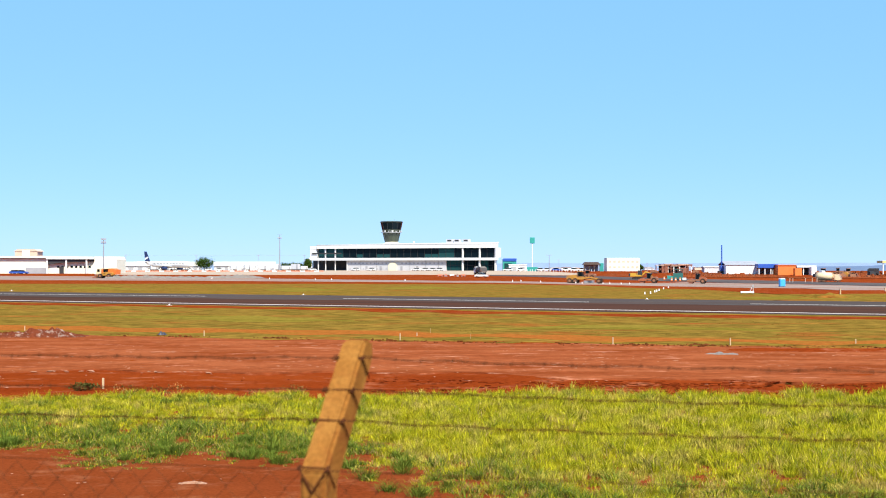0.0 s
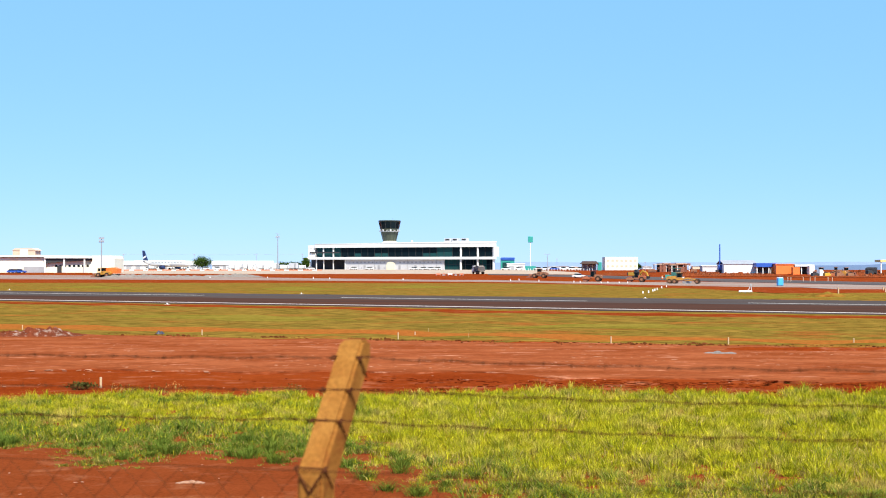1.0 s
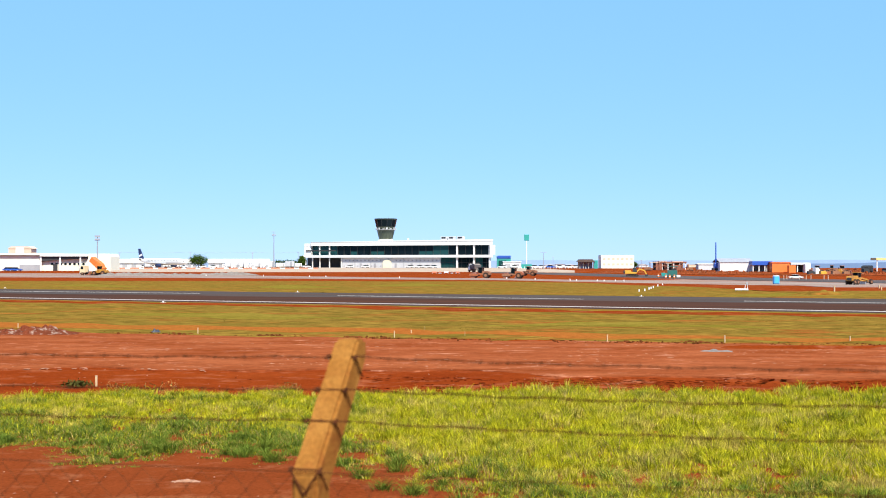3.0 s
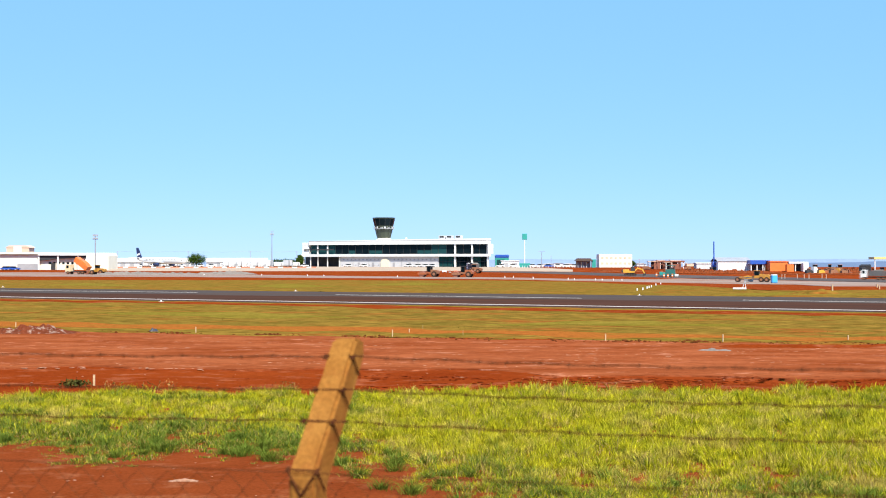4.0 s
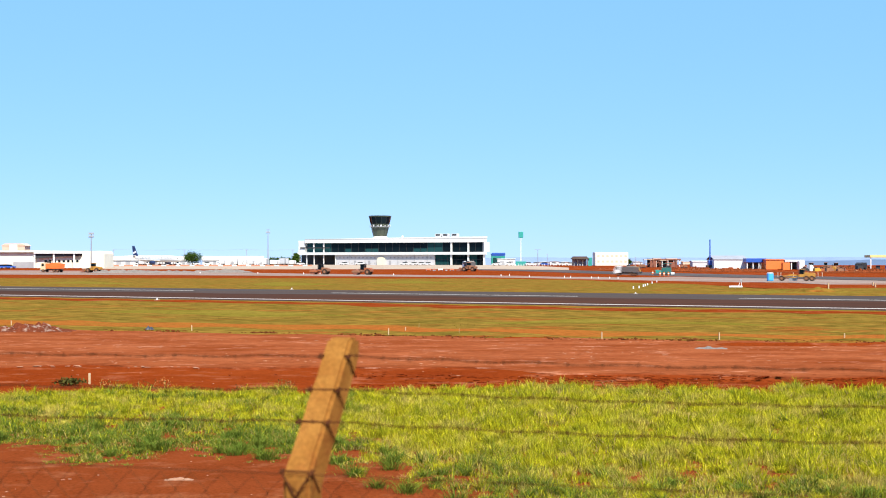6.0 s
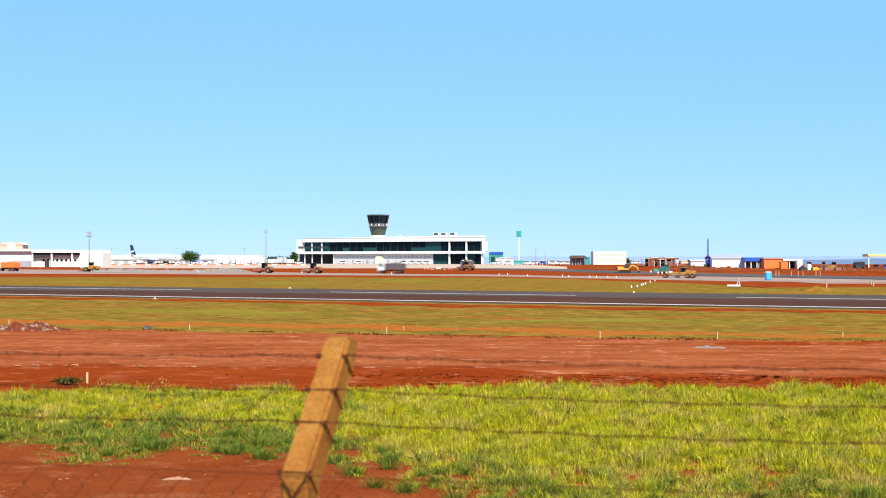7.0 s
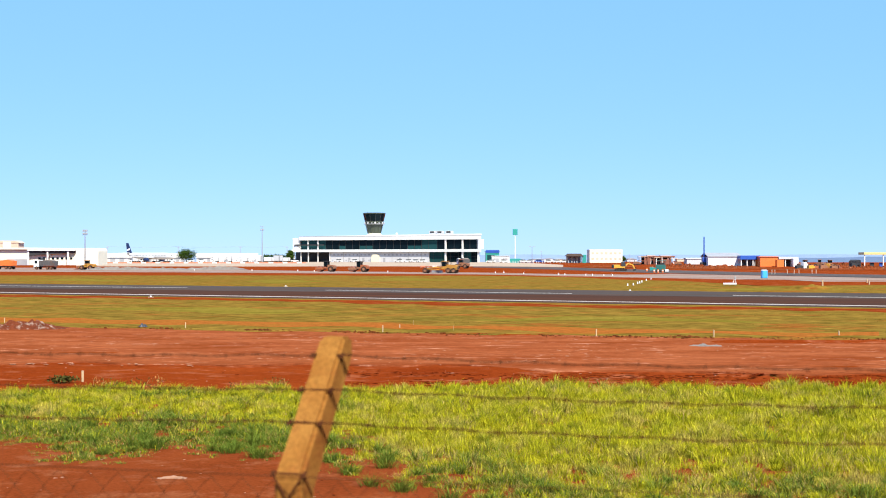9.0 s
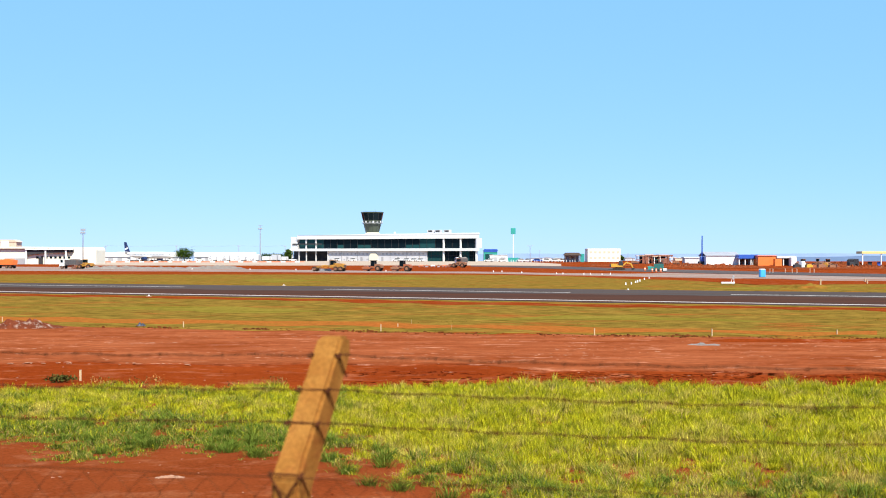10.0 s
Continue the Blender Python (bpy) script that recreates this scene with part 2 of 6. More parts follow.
def rings(rows, n=24, bm=None, cap=True):
    """A turned body: rows of radius and z."""
    bm = bm or bmesh.new()
    rs = [[bm.verts.new((r * math.cos(2 * math.pi * i / n), r * math.sin(2 * math.pi * i / n), z)) for i in range(n)] for r, z in rows]
    for a, b in zip(rs, rs[1:]):
        for i in range(n):
            bm.faces.new((a[i], a[(i + 1) % n], b[(i + 1) % n], b[i]))
    if cap:
        bm.faces.new(rs[0][::-1])
        bm.faces.new(rs[-1])
    return bm


def smooth(a):
    a = min(1.0, max(0.0, a))
    return a * a * (3 - 2 * a)


def ground_z(x, y):
    """The lie of the land: a bank under the fence, a hollow to the east, a rise to the terminal and a fall behind it."""
    return (1.4 * smooth((y - 420) / 200) - 1.3 * smooth((x - 5) / 70) * smooth((y - 230) / 80) * (1 - smooth((y - 430) / 120))
            + 1.5 * (1 - smooth((y - 8) / 7)) - 0.02 * max(0.0, y - 740))


def band(name, near, far, z, material, ragged=0.0, label="", category="", steps=120, across=8, kind="structure"):
    """A strip laid on the ground between two lines, with worn edges."""
    def along(line, f):
        f *= len(line) - 1
        i = min(int(f), len(line) - 2)
        return Vector((*line[i], 0)).lerp(Vector((*line[i + 1], 0)), f - i)
    bm = bmesh.new()
    prev = None
    for k in range(steps + 1):
        f = k / steps
        p, q = along(near, f), along(far, f)
        d = (q - p).normalized()
        p = p + d * ragged * noise.noise((p.x * 0.23, p.y * 0.23, z * 50)) * 2
        q = q + d * ragged * noise.noise((q.x * 0.23, q.y * 0.23, z * 50 + 9)) * 2
        pts = [p.lerp(q, j / across) for j in range(across + 1)]
        row = [bm.verts.new((v.x, v.y, ground_z(v.x, v.y) + z)) for v in pts]
        row = [bm.verts.new((p.x, p.y, row[0].co.z - 0.1 - z))] + row + [bm.verts.new((q.x, q.y, row[-1].co.z - 0.1 - z))]
        if prev:
            for i in range(len(row) - 1):
                bm.faces.new((prev[i], row[i], row[i + 1], prev[i + 1]))
        prev = row
    return tagged(part(name, bm, material), label, category, "", kind)


def on(x, y, turn=0.0, up=0.0):
    """A pose on the ground at x and y."""
    return pose(x, y, ground_z(x, y) + up, 0, 0, turn)


# ---- the ground ----
def build_ground():
    bm = bmesh.new()
    xs = [-4500, -2500, -1500, -900, -500, -320] + list(range(-240, -39, 8)) + list(range(-36, 37, 2)) + list(range(40, 241, 8)) + [320, 500, 900, 1500, 2500, 4500]
    ys = [-300, -60, -20, 0, 4] + list(range(6, 90, 2)) + list(range(90, 700, 8)) + [760, 1000, 1600, 2500, 4800]
    g = []
    for y in ys:
        g.append([bm.verts.new((x, y, ground_z(x, y) - 0.04 + (0.10 * noise.noise((x * 0.25, y * 0.25, 0)) + 0.05 * noise.noise((x * 0.9, y * 0.9, 3))
                  if abs(x) < 37 and 14 < y < 66 else 0))) for x in xs])
    for a, b in zip(g, g[1:]):
        for i in range(len(xs) - 1):
            bm.faces.new((a[i], a[i + 1], b[i + 1], b[i]))
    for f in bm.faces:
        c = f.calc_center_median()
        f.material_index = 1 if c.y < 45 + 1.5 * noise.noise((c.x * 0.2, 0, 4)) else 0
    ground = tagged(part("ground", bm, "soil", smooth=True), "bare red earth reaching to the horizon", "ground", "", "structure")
    ground.data.materials.append(M["near_soil"])       # second tone of red earth below the bank
    band("graded_strip", [(-23.99, 58.01), (-17.80, 56.76), (-8.44, 54.97), (0.00, 54.12), (8.69, 52.24), (16.22, 51.72), (20.82, 51.22)],
         [(-37.12, 89.74), (-27.21, 86.78), (-12.60, 82.03), (0.00, 77.21), (12.30, 73.94), (22.55, 71.92), (28.64, 70.47)], 0.01, "pale_soil", 1.6,
         "graded strip of paler red earth with wheel marks", "dirt track")
    band("turf_strip", [(-36.80, 88.98), (-26.99, 86.07), (-12.50, 81.40), (0.00, 76.64), (12.22, 73.43), (22.40, 71.43), (28.45, 70.00)],
         [(-70.61, 170.73), (-50.66, 161.54), (-22.40, 145.83), (0.00, 133.76), (20.56, 123.53), (36.59, 116.67), (45.88, 112.90)], 0.02, "field", 1.5,
         "dry olive turf strip beside the runway", "grass strip")
    band("runway", [(-70.05, 169.35), (-49.89, 159.09), (36.18, 115.38), (45.06, 110.88)], [(-96.08, 232.30), (-68.60, 218.75), (49.89, 159.09), (62.20, 153.06)],
         0.05, "asphalt", 0.0, "dark asphalt runway with tyre-worn surface", "runway", steps=60)
    band("runway_lane", [(-70.73, 171.01), (-50.35, 160.55), (36.47, 116.28), (45.40, 111.70)], [(-83.20, 201.15), (-59.33, 189.19), (43.61, 139.07), (54.36, 133.76)],
         0.054, "runway_dust", 1.2, "brown dust-stained lane of the runway", "runway")
    band("bare_verge", [(-66.30, 160.31), (-46.71, 148.94), (-20.95, 136.36), (0.00, 121.39), (18.79, 112.90), (33.60, 107.14), (42.25, 103.96)],
         [(-69.48, 168.00), (-48.78, 155.56), (-21.79, 141.89), (0.00, 129.63), (19.74, 118.64), (35.41, 112.90), (44.22, 108.81)], 0.035, "soil", 2.2,
         "bare red verge along the runway", "verge")
    band("worn_turf", [(-37.76, 91.30), (-24.55, 89.74), (-13.11, 85.37), (0.00, 80.77), (12.62, 75.81), (23.11, 73.68)],
         [(-40.59, 98.13), (-26.36, 96.33), (-14.02, 91.30), (0.00, 86.78), (13.54, 81.40), (24.39, 77.78)], 0.03, "worn", 1.8,
         "orange worn track in the turf", "track")
    band("runway_edge_line", [(-72.38, 175.00), (-51.45, 164.06), (37.04, 118.11), (46.08, 113.39)], [(-73.18, 176.93), (-51.98, 165.76), (37.40, 119.25), (46.51, 114.44)],
         0.06, "line", 0.03, "worn white edge line on the runway", "road marking", across=1)
    for a, b in (((-75.18, 207.92), (-32.92, 187.50)), ((-13.58, 175.00), (15.27, 158.37)), ((31.70, 150.65), (53.80, 137.80))):
        a, b = Vector(a), Vector(b)
        w = Vector((0.2, 0.98)) * 0.6
        band("runway_centre_line", [tuple(a), tuple(b)], [tuple(a + w), tuple(b + w)], 0.06, "line", 0.03,
             "white centre line dash on the runway", "road marking", steps=12, across=1)
    band("far_turf", [(-95.87, 231.79), (-68.60, 218.75), (49.89, 159.09), (62.11, 152.84)],
         [(-135.71, 328.12), (-98.29, 313.43), (-65.70, 313.43), (-33.10, 313.43), (0.00, 308.82), (33.05, 310.59), (41.82, 251.33), (45.72, 201.92), (64.56, 205.88), (80.51, 198.11)], 0.02, "field", 3.0,
         "olive turf beyond the runway", "grass strip")
    for near, far in (([(-30.74, 223.40), (-25.11, 221.05), (-16.80, 228.26)], [(-34.40, 250.00), (-29.82, 262.50), (-17.97, 244.19)]),
                      ([(-14.07, 244.19), (-5.27, 244.19), (4.29, 233.33)], [(-15.12, 262.50), (-6.05, 280.00), (4.60, 250.00)]),
                      ([(33.32, 175.00), (42.41, 172.13), (53.43, 172.13)], [(35.07, 184.21), (47.04, 190.91), (57.18, 184.21)]),
                      ([(-71.02, 238.64), (-61.93, 244.19), (-48.91, 233.33)], [(-74.40, 250.00), (-68.28, 269.23), (-51.18, 244.19)]),
                      ([(-28.33, 111.70), (-15.97, 103.96), (-6.69, 101.94)], [(-30.26, 119.32), (-17.92, 116.67), (-7.03, 107.14)]),
                      ([(1.30, 90.52), (11.44, 90.52), (21.38, 86.78)], [(1.37, 95.45), (12.64, 100.00), (22.50, 91.30)])):
        for k in (0, -1):          # both ends taper to a point
            near[k] = far[k] = tuple((Vector(near[k]) + Vector(far[k])) / 2)
        band("straw_patch", near, far, 0.03, "straw_turf", 1.8, "pale patch of straw-coloured turf", "grass patch", steps=50)
    band("haul_road", [(-167.03, 403.85), (-124.26, 396.23), (-73.92, 381.82), (0.00, 338.71), (28.71, 332.35), (58.13, 349.33), (82.63, 335.37), (86.0, 274.2), (97.0, 251.0)],
         [(-204.61, 494.72), (-153.37, 489.05), (-91.38, 472.03), (0.00, 371.02), (32.07, 371.23), (73.72, 443.02), (98.20, 398.55), (113.47, 361.84), (126.50, 327.38)],
         0.03, "gravel", 1.0, "pale grey gravel haul road", "road")
    band("taxiway", [(13.09, 495.89), (41.03, 474.86), (74.93, 450.33), (100.24, 406.80), (114.68, 365.69), (128.02, 331.33)],
         [(13.50, 511.55), (43.82, 507.16), (80.0, 480.8), (111.7, 453.3), (133.4, 425.4), (149.1, 385.9)],
         0.05, "new_asphalt", 0.4, "fresh dark asphalt taxiway under construction", "taxiway")
    band("apron_edge", [(-130.74, 515.53), (-58.30, 513.17), (15.70, 516.43), (46.32, 512.42)], [(-190, 738), (-80, 738), (22, 720), (49.15, 543.74)],
         0.06, "concrete", 0.6, "pale concrete apron edge before the terminal", "pavement")


def build_ridge(name, y, tops, material, label):
    """A far ridge; tops are x and height."""
    bm = bmesh.new()
    prev = None
    for i in range(161):
        f = i / 160 * (len(tops) - 1)
        k = min(int(f), len(tops) - 2)
        (x0, z0), (x1, z1) = tops[k], tops[k + 1]
        s = f - k
        x, z = x0 + (x1 - x0) * s, z0 + (z1 - z0) * smooth(s)
        z += 1.2 * noise.noise((x * 0.004, y, 1)) + 0.5 * noise.noise((x * 0.03, y, 2))
        row = [bm.verts.new((x, y - 150, -70)), bm.verts.new((x, y, z)), bm.verts.new((x, y + 150, -70))]
        if prev:
            for j in range(2):
                bm.faces.new((prev[j], row[j], row[j + 1], prev[j + 1]))
        prev = row
    tagged(part(name, bm, material, smooth=True), label, "hill", "", "structure")


build_ground()
build_ridge("backdrop", 4300, [(-3500, 6), (-1400, 7), (-600, 9), (100, 8), (300, 11), (500, 8), (700, 10), (900, 8), (1200, 11), (1600, 9), (3500, 8)], "haze", "hazy blue hills on the horizon")
build_ridge("backdrop_near", 3000, [(600, 1), (740, 1), (840, 1), (930, 3.6), (1050, 2), (1300, 3), (2200, 1)], "haze_dark", "blue-grey ridge in the distance")


# ---- the terminal and its tower ----
def plan_slab(L, d0, d1, z0, z1, cut=0.62, x0=0.0):
    """A storey's body whose end wall runs back with the line of sight."""
    bm = bmesh.new()
    foot = [(x0, d0), (L - cut * d0, d0), (L - cut * d1, d1), (x0, d1)]
    lo = [bm.verts.new((x, y, z0)) for x, y in foot]
    hi = [bm.verts.new((x, y, z1)) for x, y in foot]
    bm.faces.new(lo[::-1])
    bm.faces.new(hi)
    for i in range(4):
        bm.faces.new((lo[i], lo[(i + 1) % 4], hi[(i + 1) % 4], hi[i]))
    return bm


def build_terminal():
    t = thing("terminal_building", "long white two-storey airport terminal with dark ribbon windows", "building",
              at=pose(-73.0, 718.0, 1.4, 0, 0, -26.9))
    L = 106.18
    # roof: a main parapet, lower to the west end
    roof = part("roof", plan_slab(L, 0, 34, 11.0, 13.0, x0=4.46), "white", t)
    part("parapet", prism([(4.46, 13.0), (L, 13.0), (L, 13.7), (55.74, 13.45), (15.19, 12.9 + 0.15)], 0.0, 0.5), "white", roof)
    part("west_roof", box(0.2, 4.46 - 0.05, 0.6, 26, 10.6, 12.2, 0.15), "white", t)
    part("west_pier", box(0.3, 4.46 - 0.3, 0.7, 20, 6.3, 10.6), "white", t)
    part("floor_slab", plan_slab(L, -0.3, 34, 5.0, 6.3), "white", t, "white slab between the storeys")
    # upper ribbon of glass with mullions
    # solid block: the darkness of the unlit rooms is in its colour
    part("upper_core", plan_slab(L - 1.2, 2.6, 32, 6.3, 11.0, x0=5.14), "dark", t, "dark interior behind the glass")
    xs = [5.14, 9.17, 14.86, 19.51] + [19.51 + i * (77.55 - 19.51) / 15 for i in range(1, 16)] + [82.14, 86.71, 91.25, 95.76, 99.64, 103.81]
    for i, (a, b) in enumerate(zip(xs, xs[1:])):
        pane = part("window_pane", box(a + 0.06, b - 0.06, 1.4 + 0.03 * (i % 3), 1.5 + 0.03 * (i % 3), 6.3, 11.0), "teal_glass" if (i < 3 or i in (17, 18)) else "glass", t)
        # added teal overlays imitate the paler tone low in the glass
        if i in (0, 1, 2, 5, 8, 9, 15, 16):
            part("pane_overlay", box(a + 0.2, b - 0.2, 1.33, 1.38, 6.35, 8.1), "teal_glass", pane, "teal overlay for the paler lower glass")
    for x in xs[1:-1]:
        part("mullion", box(x - 0.06, x + 0.06, 1.28, 1.55, 6.3, 11.0), "dark", t)
    for x in (9.34, 15.19):
        part("column", box(x - 0.3, x + 0.3, 0.6, 1.2, 6.3, 11.0, 0.05), "white", t)
    for x in (87.01, 96.06):
        part("column", box(x - 0.36, x + 0.36, 0.4, 1.2, 6.3, 11.0, 0.05), "white", t)
    part("end_frame", box(L - 1.6, L - 0.05, 0.05, 3.2, 6.3, 11.0, 0.1), "white", t)
    part("end_recess", box(L - 2.6, L - 1.65, 0.9, 2.0, 6.3, 11.0), "grey", t)
    # ground floor: open bays, a service wall, a glazed hall
    # near-black wall: the shade of the open bays is painted into it
    part("back_wall", box(3.79 - 7, 22.48 - 0.5, 9.0, 10.0, 0.0, 5.0), "dark", t, "bay wall in near-black for the bay's shade")
    for x in (1.08, 5.14, 9.51, 15.19, 22.15):
        part("column", box(x - 0.2, x + 0.2, 0.6, 1.1, 0, 5.0, 0.04), "white", t)
    wall = part("service_wall", box(22.48, 77.86, 1.0, 20, 0, 5.0), "pale_wall", t, "white service wall with a row of small windows")
    a, b = 23.47, 76.94
    n = 24
    for i in range(n):
        x = a + (b - a) * (i + 0.5) / n
        if abs(x - (48.44)) > 3.6:
            part("window", box(x - 0.42, x + 0.42, 0.94, 1.02, 3.3, 4.0), "grey", wall)
    for x in (33.29, 41.39, 53.21, 62.04):
        part("door", box(x - 0.6, x + 0.6, 0.93, 1.02, 0, 2.2), "grey", wall)
    arch = [(-2.3, 0), (2.3, 0), (2.3, 2.3)] + [(2.3 * math.cos(k), 2.3 + 1.9 * math.sin(k)) for k in (0.4, 0.8, 1.2, 1.57, 1.94, 2.34, 2.74)] + [(-2.3, 2.3)]
    bm = prism(arch, 0.3, 0.95)
    bmesh.ops.translate(bm, verts=bm.verts, vec=(48.44, 0, 0))
    part("arched_gate", bm, "cream", t, "pale yellow arched gate in the service wall")
    hall = [77.86, 82.45, 86.71, 91.55, 95.76, 100.24, 104.40]
    # solid block again, its colour carrying the hall's lack of light
    part("hall_core", plan_slab(L - 2.2, 3.0, 30, 0, 5.0, x0=77.86), "dark", t, "dark arrivals hall interior")
    for i, (p, q) in enumerate(zip(hall, hall[1:])):
        part("window_pane", box(p + 0.08, q - 0.08, 1.6, 1.7, 0, 5.0), "teal_glass" if i in (0, 1, 4) else "glass", t)
    for x in (87.01, 96.06, 104.40):
        part("column", box(x - 0.4, x + 0.4, 0.4, 1.2, 0, 5.0, 0.04), "white", t)
    part("west_beam", box(1.5, 19.0, 0.2, 0.5, 8.3, 8.9), "dark", t, "thin dark sunshade beam at the west end")
    part("coping", box(4.46, L, -0.08, 0.0, 12.75, 12.95), "grey", roof, "thin grey coping line")
    part("drip_edge", box(0.3, L - 0.2, -0.42, -0.32, 5.0, 5.15), "grey", t)
    for x in (30.03, 39.13, 57.64, 66.72, 73.86):
        part("downpipe", tube((x, 0.9, 0.0), (x, 0.9, 5.0), 0.09, n=6), "grey", wall)
    for i in range(9):
        x = 23.80 + i * 2.6
        part("vent_grille", box(x - 0.3, x + 0.3, 0.93, 1.01, 0.6, 1.1), "grey", wall)
    for x in (80.00, 84.58, 89.13, 93.35, 98.15, 102.32):
        part("mullion", box(x - 0.05, x + 0.05, 1.5, 1.75, 0, 5.0), "dark", t)
    part("transom", box(77.86, 104.40, 1.52, 1.74, 2.6, 2.75), "dark", t)
    # roof plant
    for x in (79.09, 83.06, 87.92):
        u = part("roof_unit", box(x - 1.7, x + 1.7, 2, 4, 13.0, 15.2, 0.08), "pale_wall", roof)
        part("fan_cowl", box(x - 1.1, x + 1.1, 1.96, 2.0, 14.2, 15.0), "dark", u)
    bm = ball((57.95, 5, 14.0), 0.55)
    part("antenna_dome", bm, "white", roof, smooth=True)


def build_tower():
    y = 712.0
    t = thing("control_tower", "flared dark glass control tower above the terminal roof", "control tower", at=pose(-30.76, y, 1.4, 0, 0, 9))
    part("pedestal", rings([(4.6, 0.0), (4.6, 13.0), (3.9, 13.6), (3.5, 14.0), (3.3, 14.4)], 24), "cream", t)
    part("shaft_cone", rings([(3.3, 14.4), (4.3, 18.6), (4.5, 19.0)], 12), "olive", t, "olive clad lower cone")
    for i in range(12):
        a = 2 * math.pi * i / 12
        part("cone_rib", tube((3.32 * math.cos(a), 3.32 * math.sin(a), 14.4), (4.52 * math.cos(a), 4.52 * math.sin(a), 19.0), 0.07, n=6), "olive", t)
    deck = part("catwalk", rings([(4.4, 19.0), (5.3, 19.0), (5.3, 19.2), (4.4, 19.2)], 24), "grey", t)
    for i in range(12):
        a = 2 * math.pi * (i + 0.5) / 12
        part("rail_post", tube((5.2 * math.cos(a), 5.2 * math.sin(a), 19.2), (5.2 * math.cos(a), 5.2 * math.sin(a), 20.2), 0.05, n=6), "white", deck)
    part("service_band", rings([(4.5, 19.2), (4.75, 20.6)], 12), "olive", t)
    for i in range(7):
        a = math.pi * (1.1 + 0.8 * i / 6)
        m = Matrix.Rotation(a, 4, "Z")
        part("equipment_box", box(4.75, 5.1, -0.5 + 0.2 * (i % 3), 0.35, 19.3, 19.9 + 0.25 * (i % 2), m=m), "pale_wall" if i % 2 else "grey", deck)
    part("cab_glass", rings([(4.75, 20.6), (5.55, 24.2)], 12), "glass", t, "dark outward-leaning cab windows")
    for i in range(12):
        a = 2 * math.pi * i / 12
        part("cab_mullion", tube((4.77 * math.cos(a), 4.77 * math.sin(a), 20.6), (5.57 * math.cos(a), 5.57 * math.sin(a), 24.2), 0.07, n=6), "dark", t)
    roof = part("cab_roof", rings([(5.6, 24.2), (5.8, 24.3), (5.8, 24.6), (5.3, 24.8)], 12), "olive", t)
    part("mast", tube((1.5, 0, 24.9), (1.5, 0, 26.0), 0.05, n=6), "steel", roof)
    part("mast", tube((-3.5, 0, 24.9), (-3.5, 0, 25.5), 0.05, n=6), "steel", roof)


build_terminal()
build_tower()


# ---- the near fence ----
FX, FY = -0.536, 5.25
FENCE = pose(FX, FY, 1.5, 0, 0, -15.4)          # along the fence: x; outwards: y


def arm(s):
    """A point on the cranked arm: s from the bend to its tip, in the fence's space."""
    return 0.5 * s, 1.90 + 0.486 * s


def build_posts():
    bm = bmesh.new()
    w = 0.052
    prof = [(0.0, -0.3), (0.0, 1.90), (0.482, 2.384), (0.575, 2.384), (0.585, 2.31), (0.12, 1.85), (0.12, -0.3)]
    a = [bm.verts.new((-w, y, z)) for y, z in prof]
    b = [bm.verts.new((w, y, z)) for y, z in prof]
    bm.faces.new(a[::-1])
    bm.faces.new(b)
    for i in range(len(prof)):
        bm.faces.new((a[i], a[(i + 1) % len(prof)], b[(i + 1) % len(prof)], b[i]))
    bmesh.ops.bevel(bm, geom=list(bm.edges), offset=0.012, segments=2, affect="EDGES")
    bmesh.ops.subdivide_edges(bm, edges=[e for e in bm.edges if e.calc_length() > 0.25], cuts=10)
    for v in bm.verts:
        v.co += 0.0035 * noise.noise_vector(v.co * 14)
    p = thing("fence_post", "ochre dust-covered concrete fence post with cranked top", "fence post", "fence posts", at=FENCE)
    part("shaft", bm, "post", p)
    for s in (0.85, 0.60, 0.37, 0.03):
        y, z = arm(s)
        tie = tube((-0.059, y - 0.003, z + 0.004), (0.059, y - 0.003, z + 0.002), 0.0034, n=6)
        tube((-0.058, y - 0.002, z + 0.003), (-0.058, y + 0.085, z - 0.085), 0.0028, n=6, bm=tie)
        tube((0.058, y - 0.002, z + 0.003), (0.058, y + 0.085, z - 0.085), 0.0028, n=6, bm=tie)
        for e in (-0.060, 0.060):           # the twisted ends of the tie
            for k in range(3):
                tube((e - 0.008 + 0.006 * k, y - 0.012, z - 0.007), (e - 0.004 + 0.006 * k, y + 0.004, z + 0.011), 0.0026, n=5, bm=tie)
        part("wire_tie", tie, "wire", p)
    y, z = arm(0.0)
    brace = tube((-0.056, y - 0.006, z + 0.02), (0.0, y - 0.006, z - 0.075), 0.0038, n=6)
    tube((0.0, y - 0.006, z - 0.075), (0.058, y - 0.006, z + 0.01), 0.0038, n=6, bm=brace)
    part("mesh_tie", brace, "wire", p)
    for k in (-1, 1):
        copy_thing(p, FENCE @ Matrix.Translation((2.9 * k, 0, 0)))


